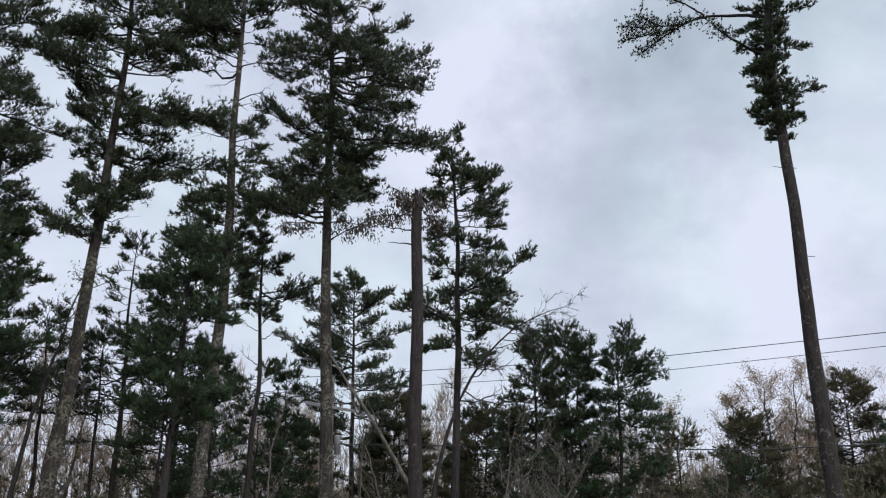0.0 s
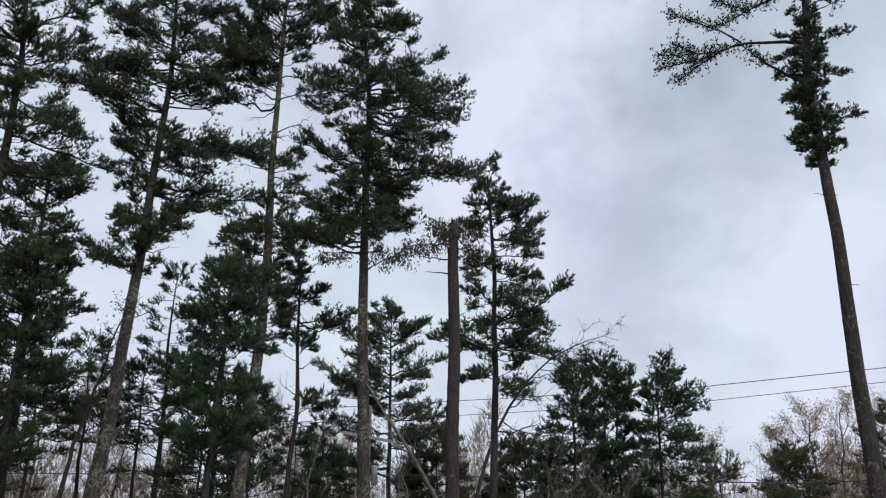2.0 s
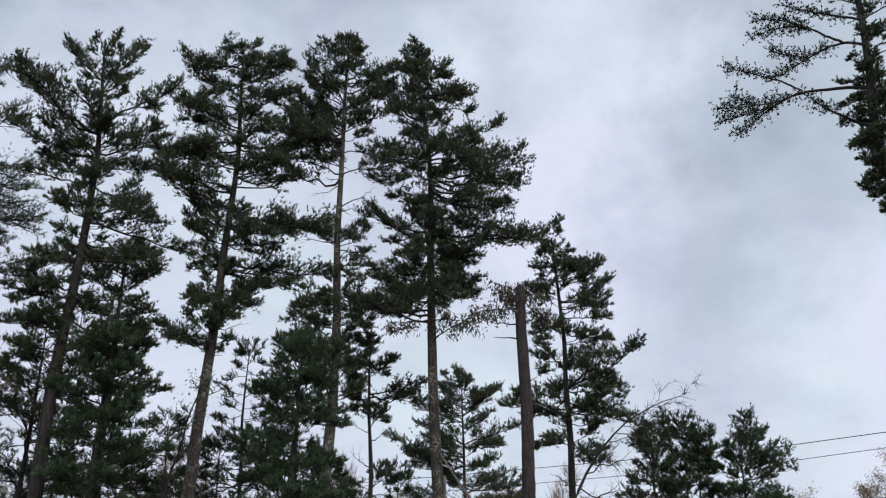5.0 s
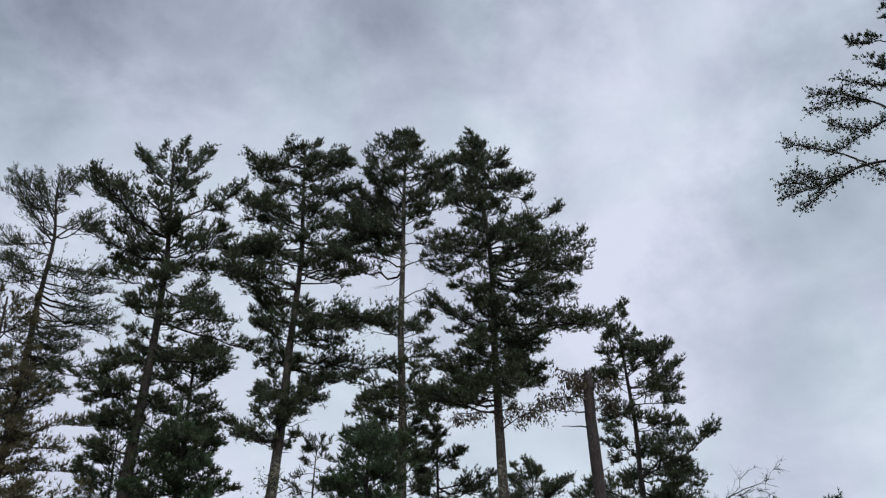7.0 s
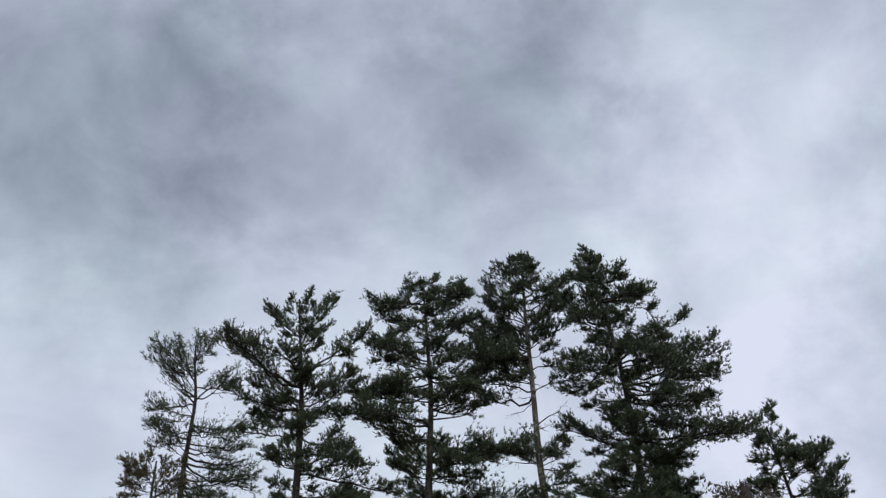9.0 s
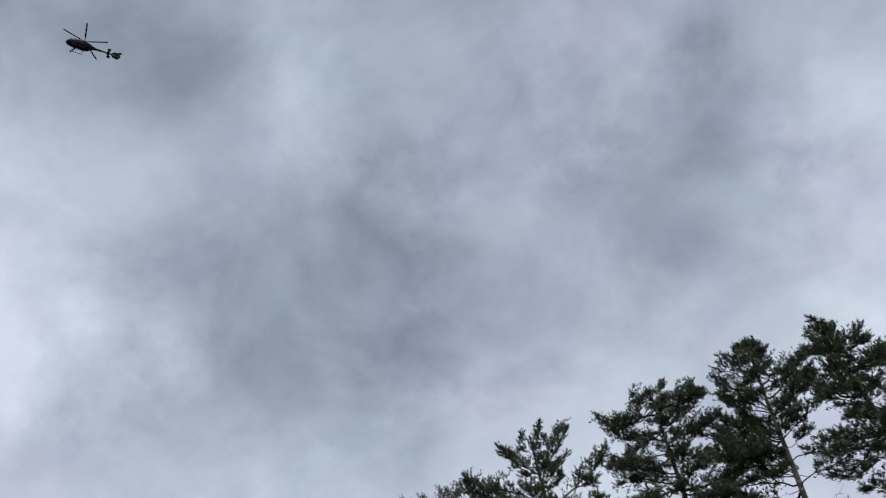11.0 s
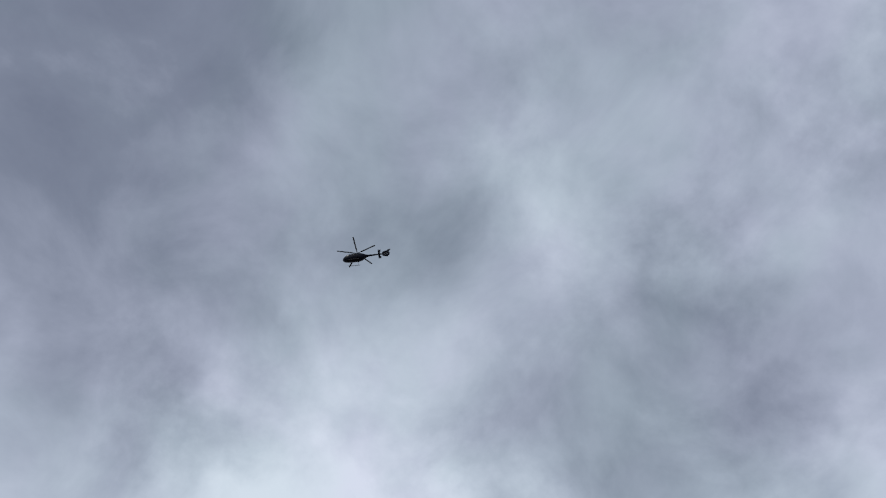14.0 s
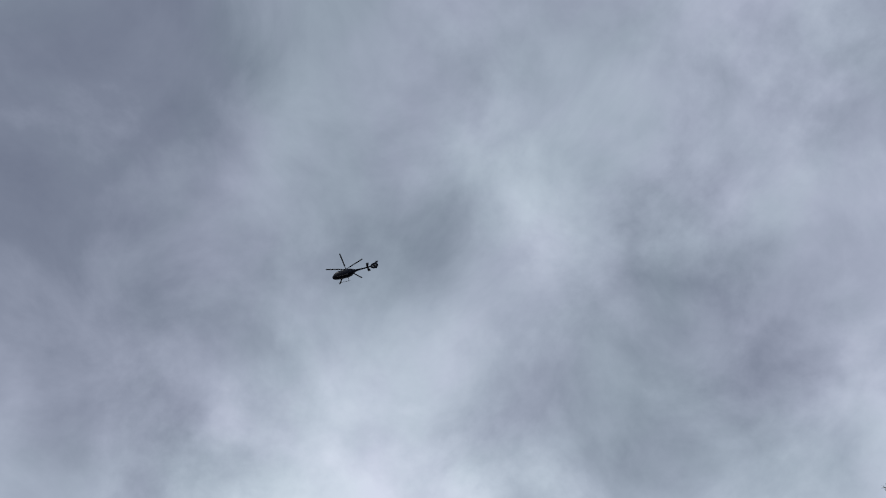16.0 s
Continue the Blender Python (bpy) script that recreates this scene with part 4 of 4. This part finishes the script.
def build_brushwood():
    """The uncounted brown brush under the far wood: fine leafless twigs."""
    rng = np.random.default_rng(153)
    count = 18000
    angle = rng.uniform(-0.85, 0.75, count)
    away = rng.uniform(52, 92, count)
    lump = 1.0 + 0.35 * np.sin(angle * 31 + 2) + 0.3 * np.sin(angle * 71)
    z = rng.uniform(0.0, 1, count) * np.where(angle < 0.02, 9.4, 5.8) * lump * (away / 75)
    middle = np.stack([np.sin(angle) * away, np.cos(angle) * away, np.maximum(z, 0.1)], 1)
    points, faces = tufts(rng, middle, rng.standard_normal((count, 3)) * 0.5 + np.array([0, 0, 1.0]), 1.2, 0.024, 6)
    tagged(mesh_from("brushwood", points, faces, BARK_FAR), "fine brown leafless brush under the far wood", "undergrowth", kind="stuff")


build_woods_beyond()
build_thicket()
build_brushwood()


# ---- power line ----
def build_pole():
    pole = new("utility_pole")
    pole.location = (-5.3, 41.75, 0)
    tagged(pole, "weathered wooden utility pole with tilted crossarm and grey transformer", "utility pole")
    points, faces = tube([(0, 0, -0.3), (0, 0, 3), (0, 0, 6), (0, 0, 8.2), (0, 0, 8.25)], [0.16, 0.145, 0.13, 0.115, 0.01], 12)
    mesh_from("shaft", points, faces, POLE_WOOD, pole, smooth=True)
    bm = bmesh.new()
    bmesh.ops.create_cube(bm, size=1, matrix=Matrix.Translation((-0.03, -0.19, 6.71)) @ Matrix.Rotation(radians(10), 4, "Y") @ Matrix.Diagonal((2.4, 0.1, 0.14, 1)))
    bmesh.ops.bevel(bm, geom=bm.edges[:], offset=0.012, segments=1, affect="EDGES")
    arm = part("crossarm", bm, ARM_WOOD, pole, "silver-grey weathered wooden crossarm", smooth=False)
    for x in (-1.05, -0.5, 0.45, 1.0):
        foot = 6.77 - 0.176 * x
        points, faces = tube([(x, -0.19, foot), (x, -0.19, foot + 0.07), (x, -0.19, foot + 0.14), (x, -0.19, foot + 0.2)], [0.02, 0.05, 0.045, 0.02], 8)
        mesh_from("insulator", points, faces, PORCELAIN, arm)
    can = mesh_from("transformer", *tube([(0.36, -0.2, 4.5), (0.36, -0.2, 4.52), (0.36, -0.2, 5.3), (0.36, -0.2, 5.36), (0.36, -0.2, 5.4)], [0.05, 0.145, 0.145, 0.155, 0.05], 14), CAN_GREY, pole, "grey painted transformer can", smooth=True)
    for x in (0.28, 0.44):
        mesh_from("bushing", *tube([(x, -0.2, 5.37), (x, -0.2, 5.47), (x, -0.2, 5.6)], [0.025, 0.04, 0.012], 8), PORCELAIN, can)


def wire(name, ends, sag, radius, label):
    pieces = []
    for a, b in zip(ends, ends[1:]):
        t = np.linspace(0, 1, 15)[:, None]
        line = np.asarray(a, float) + (np.asarray(b, float) - np.asarray(a, float)) * t
        line[:, 2] -= (sag * 4 * t * (1 - t)).ravel()
        pieces.append(tube(line, np.full(15, radius), 5))
    points, faces = gather(pieces)
    tagged(mesh_from(name, points, faces, WIRE), label, "cable")


build_pole()
wire("overhead_wire", [(-60, 58, 8.3), (-5.3, 41.75, 8.2), (8.87, 36.1, 8.1), (16.05, 31.1, 8.1), (60, 2, 8.4)], 0.0, 0.016, "upper overhead power wire between utility poles")
wire("overhead_wire", [(-60, 58, 7.5), (-5.3, 41.7, 7.5), (8.87, 36.1, 7.5), (16.05, 31.1, 7.6), (60, 2, 7.9)], 0.0, 0.013, "lower overhead power wire between utility poles")
wire("telephone_cable", [(-60, 56, 6.0), (-5.3, 41.65, 5.0), (11.66, 34.06, 4.15), (60, 4, 4.6)], 0.0, 0.024, "thick dark telephone cable between utility poles")


def build_leaning_deadwood():
    rng = np.random.default_rng(171)
    log = tagged(new("leaning_dead_trunk"), "pale dead trunk leaning against a pine", "dead tree")
    line = bend((0.7, 29.9, -0.1), (-4.0, 30.5, 7.2), 14, -0.15, rng, 0.04)
    mesh_from("trunk", *tube(line, np.linspace(0.10, 0.035, 14), 8, rng, 0.04), BARK_GREY, log, smooth=True)
    for i in range(7):
        foot = line[5 + i]
        tip = foot + rng.standard_normal(3) * np.array([0.5, 0.4, 0.3]) + np.array([0.2, -0.2, 0.5])
        mesh_from("dead_branch", *tube(bend(foot, tip, 6, -0.06, rng, 0.03), np.linspace(0.022, 0.006, 6), 5), BARK_GREY, log)


build_leaning_deadwood()


# ---- the helicopter ----
def loft(rings, sides=16):
    """Points and quads through upright elliptical rings: x, middle height, half width, half height."""
    turn = np.linspace(0, 2 * np.pi, sides, endpoint=False)
    points = [(x, w * math.cos(a), z + h * math.sin(a)) for x, z, w, h in rings for a in turn]
    i = np.arange(len(rings) - 1)[:, None] * sides
    j = np.arange(sides)[None]
    k = (j + 1) % sides
    faces = np.stack([i + j, i + k, i + sides + k, i + sides + j], -1).reshape(-1, 4)
    return np.array(points), faces


def build_helicopter():
    heli = tagged(new("helicopter"), "dark blue helicopter with five rotor blades and landing skids", "helicopter")
    # own axes: nose to -x, top to +z
    body = mesh_from("fuselage", *loft([(-3.6, -0.35, 0.02, 0.02), (-3.4, -0.33, 0.42, 0.40), (-3.0, -0.22, 0.74, 0.72), (-2.2, -0.04, 0.95, 1.0), (-1.0, 0.06, 1.02, 1.16), (0.4, 0.08, 1.02, 1.16),
                                        (1.3, 0.2, 0.86, 0.95), (2.0, 0.4, 0.5, 0.55), (2.7, 0.5, 0.25, 0.28), (4.2, 0.6, 0.19, 0.2), (6.2, 0.72, 0.15, 0.16), (6.6, 0.74, 0.02, 0.02)]), HELI_BLUE, heli, smooth=True)
    mesh_from("windshield", *loft([(-3.3, -0.05, 0.36, 0.26), (-2.95, 0.02, 0.7, 0.56), (-2.3, 0.2, 0.92, 0.82), (-1.7, 0.3, 0.98, 0.92)]), HELI_GLASS, body, "tinted wraparound cockpit glass", smooth=True)
    for y in (-0.99, 0.99):
        bm = bmesh.new()
        bmesh.ops.create_cube(bm, size=1, matrix=Matrix.Translation((-0.6, y, 0.35)) @ Matrix.Diagonal((1.3, 0.08, 0.55, 1)))
        bmesh.ops.bevel(bm, geom=bm.edges[:], offset=0.03, segments=2, affect="EDGES")
        part("side_window", bm, HELI_GLASS, body)
    mesh_from("engine_cowling", *loft([(-1.2, 1.05, 0.1, 0.1), (-0.8, 1.15, 0.5, 0.3), (0.3, 1.2, 0.55, 0.36), (1.3, 1.05, 0.45, 0.32), (1.7, 0.95, 0.3, 0.2)]), HELI_BLUE, heli, smooth=True)
    mesh_from("rotor_mast", *tube([(0, 0, 1.3), (0, 0, 1.75), (0, 0, 1.95), (0, 0, 2.0)], [0.13, 0.12, 0.22, 0.05], 10), HELI_STEEL, heli, smooth=True)
    for i in range(5):
        a = radians(ROTOR_TURN + 72 * i)
        out, side = np.array([math.cos(a), math.sin(a), 0.0]), np.array([-math.sin(a), math.cos(a), 0.0])
        r = np.array([0.2, 0.9, 1.1, 3.2, 4.95, 5.05])
        chord = np.array([0.09, 0.09, 0.16, 0.17, 0.17, 0.12])
        lift = 1.9 + 0.004 * r ** 2
        up = np.array([0, 0, 1.0])
        ring = [out * q + side * s * c + up * (z + e) for q, c, z in zip(r, chord, lift) for s, e in ((-1, 0.0), (0, 0.03), (1, 0.0), (0, -0.03))]
        k = np.arange(5)[:, None] * 4
        j = np.arange(4)[None]
        faces = np.stack([k + j, k + (j + 1) % 4, k + 4 + (j + 1) % 4, k + 4 + j], -1).reshape(-1, 4)
        mesh_from("rotor_blade", np.array(ring), faces, HELI_GREY, heli)
    # shrouded tail rotor: a thick ring in the plane of the boom, the fin above it
    turn = np.linspace(0, 2 * np.pi, 25)
    ring = np.stack([7.15 + 0.78 * np.cos(turn), 0 * turn, 0.75 + 0.78 * np.sin(turn)], 1)
    fan = mesh_from("tail_fan_shroud", *tube(ring, np.full(25, 0.24), 8), HELI_BLUE, heli, smooth=True)
    for i in range(8):
        a = i * 0.785
        mesh_from("fan_blade", *prisms([(7.15, 0, 0.75)], [(7.15 + 0.6 * math.cos(a), 0, 0.75 + 0.6 * math.sin(a))], 0.13, 0.09), HELI_GREY, fan)
    for corners, thick in (([(6.9, 1.3), (7.6, 1.2), (8.3, 2.3), (7.75, 2.35)], 0.1), ([(6.9, 0.2), (7.5, 0.25), (7.75, -0.4), (7.4, -0.4)], 0.08)):
        bm = bmesh.new()
        one = [bm.verts.new((x, -thick, z)) for x, z in corners]
        two = [bm.verts.new((x, thick, z)) for x, z in corners]
        bm.faces.new(one), bm.faces.new(two[::-1])
        for i in range(4):
            bm.faces.new((one[i], two[i], two[(i + 1) % 4], one[(i + 1) % 4]))
        part("tail_fin", bm, HELI_BLUE, heli, smooth=False)
    bm = bmesh.new()
    bmesh.ops.create_cube(bm, size=1, matrix=Matrix.Translation((5.5, 0, 0.7)) @ Matrix.Diagonal((0.5, 2.0, 0.08, 1)))
    bmesh.ops.bevel(bm, geom=bm.edges[:], offset=0.03, segments=2, affect="EDGES")
    tail = part("stabiliser", bm, HELI_BLUE, heli)
    for y in (-1.0, 1.0):
        bm = bmesh.new()
        bmesh.ops.create_cube(bm, size=1, matrix=Matrix.Translation((5.6, y, 0.75)) @ Matrix.Diagonal((0.7, 0.07, 0.9, 1)))
        bmesh.ops.bevel(bm, geom=bm.edges[:], offset=0.03, segments=2, affect="EDGES")
        part("end_plate", bm, HELI_BLUE, tail)
    for y in (-1.05, 1.05):
        mesh_from("skid", *tube([(-2.4, y, -1.35), (-2.1, y, -1.6), (-1.5, y, -1.62), (0.0, y, -1.62), (0.7, y, -1.6)], [0.03, 0.055, 0.055, 0.055, 0.04], 8), HELI_STEEL, heli, smooth=True)
    for x in (-1.6, 0.3):
        mesh_from("skid_strut", *tube([(x, -1.05, -1.6), (x, -0.9, -1.1), (x, -0.5, -0.85), (x, 0.5, -0.85), (x, 0.9, -1.1), (x, 1.05, -1.6)], np.full(6, 0.045), 8), HELI_STEEL, heli, smooth=True)
    # it hangs in the sky, banked, seen from below
    right, up, away = Vector((0.3664, 0.9301, -0.0279)), Vector((0.7789, -0.2901, 0.5561)), Vector((-0.5091, 0.2255, 0.8307))
    tilt = radians(2)
    tail_way = right * math.cos(tilt) + up * math.sin(tilt)
    level = up * math.cos(tilt) - right * math.sin(tilt)
    top_way = level * 0.6 + away * 0.8
    third = top_way.cross(tail_way)
    turn = Matrix((tail_way, third, top_way)).transposed().to_4x4()
    heli.matrix_basis = Matrix.Translation((-120.34, 28.34, 181.15)) @ turn


ROTOR_TURN = 50.0
build_helicopter()
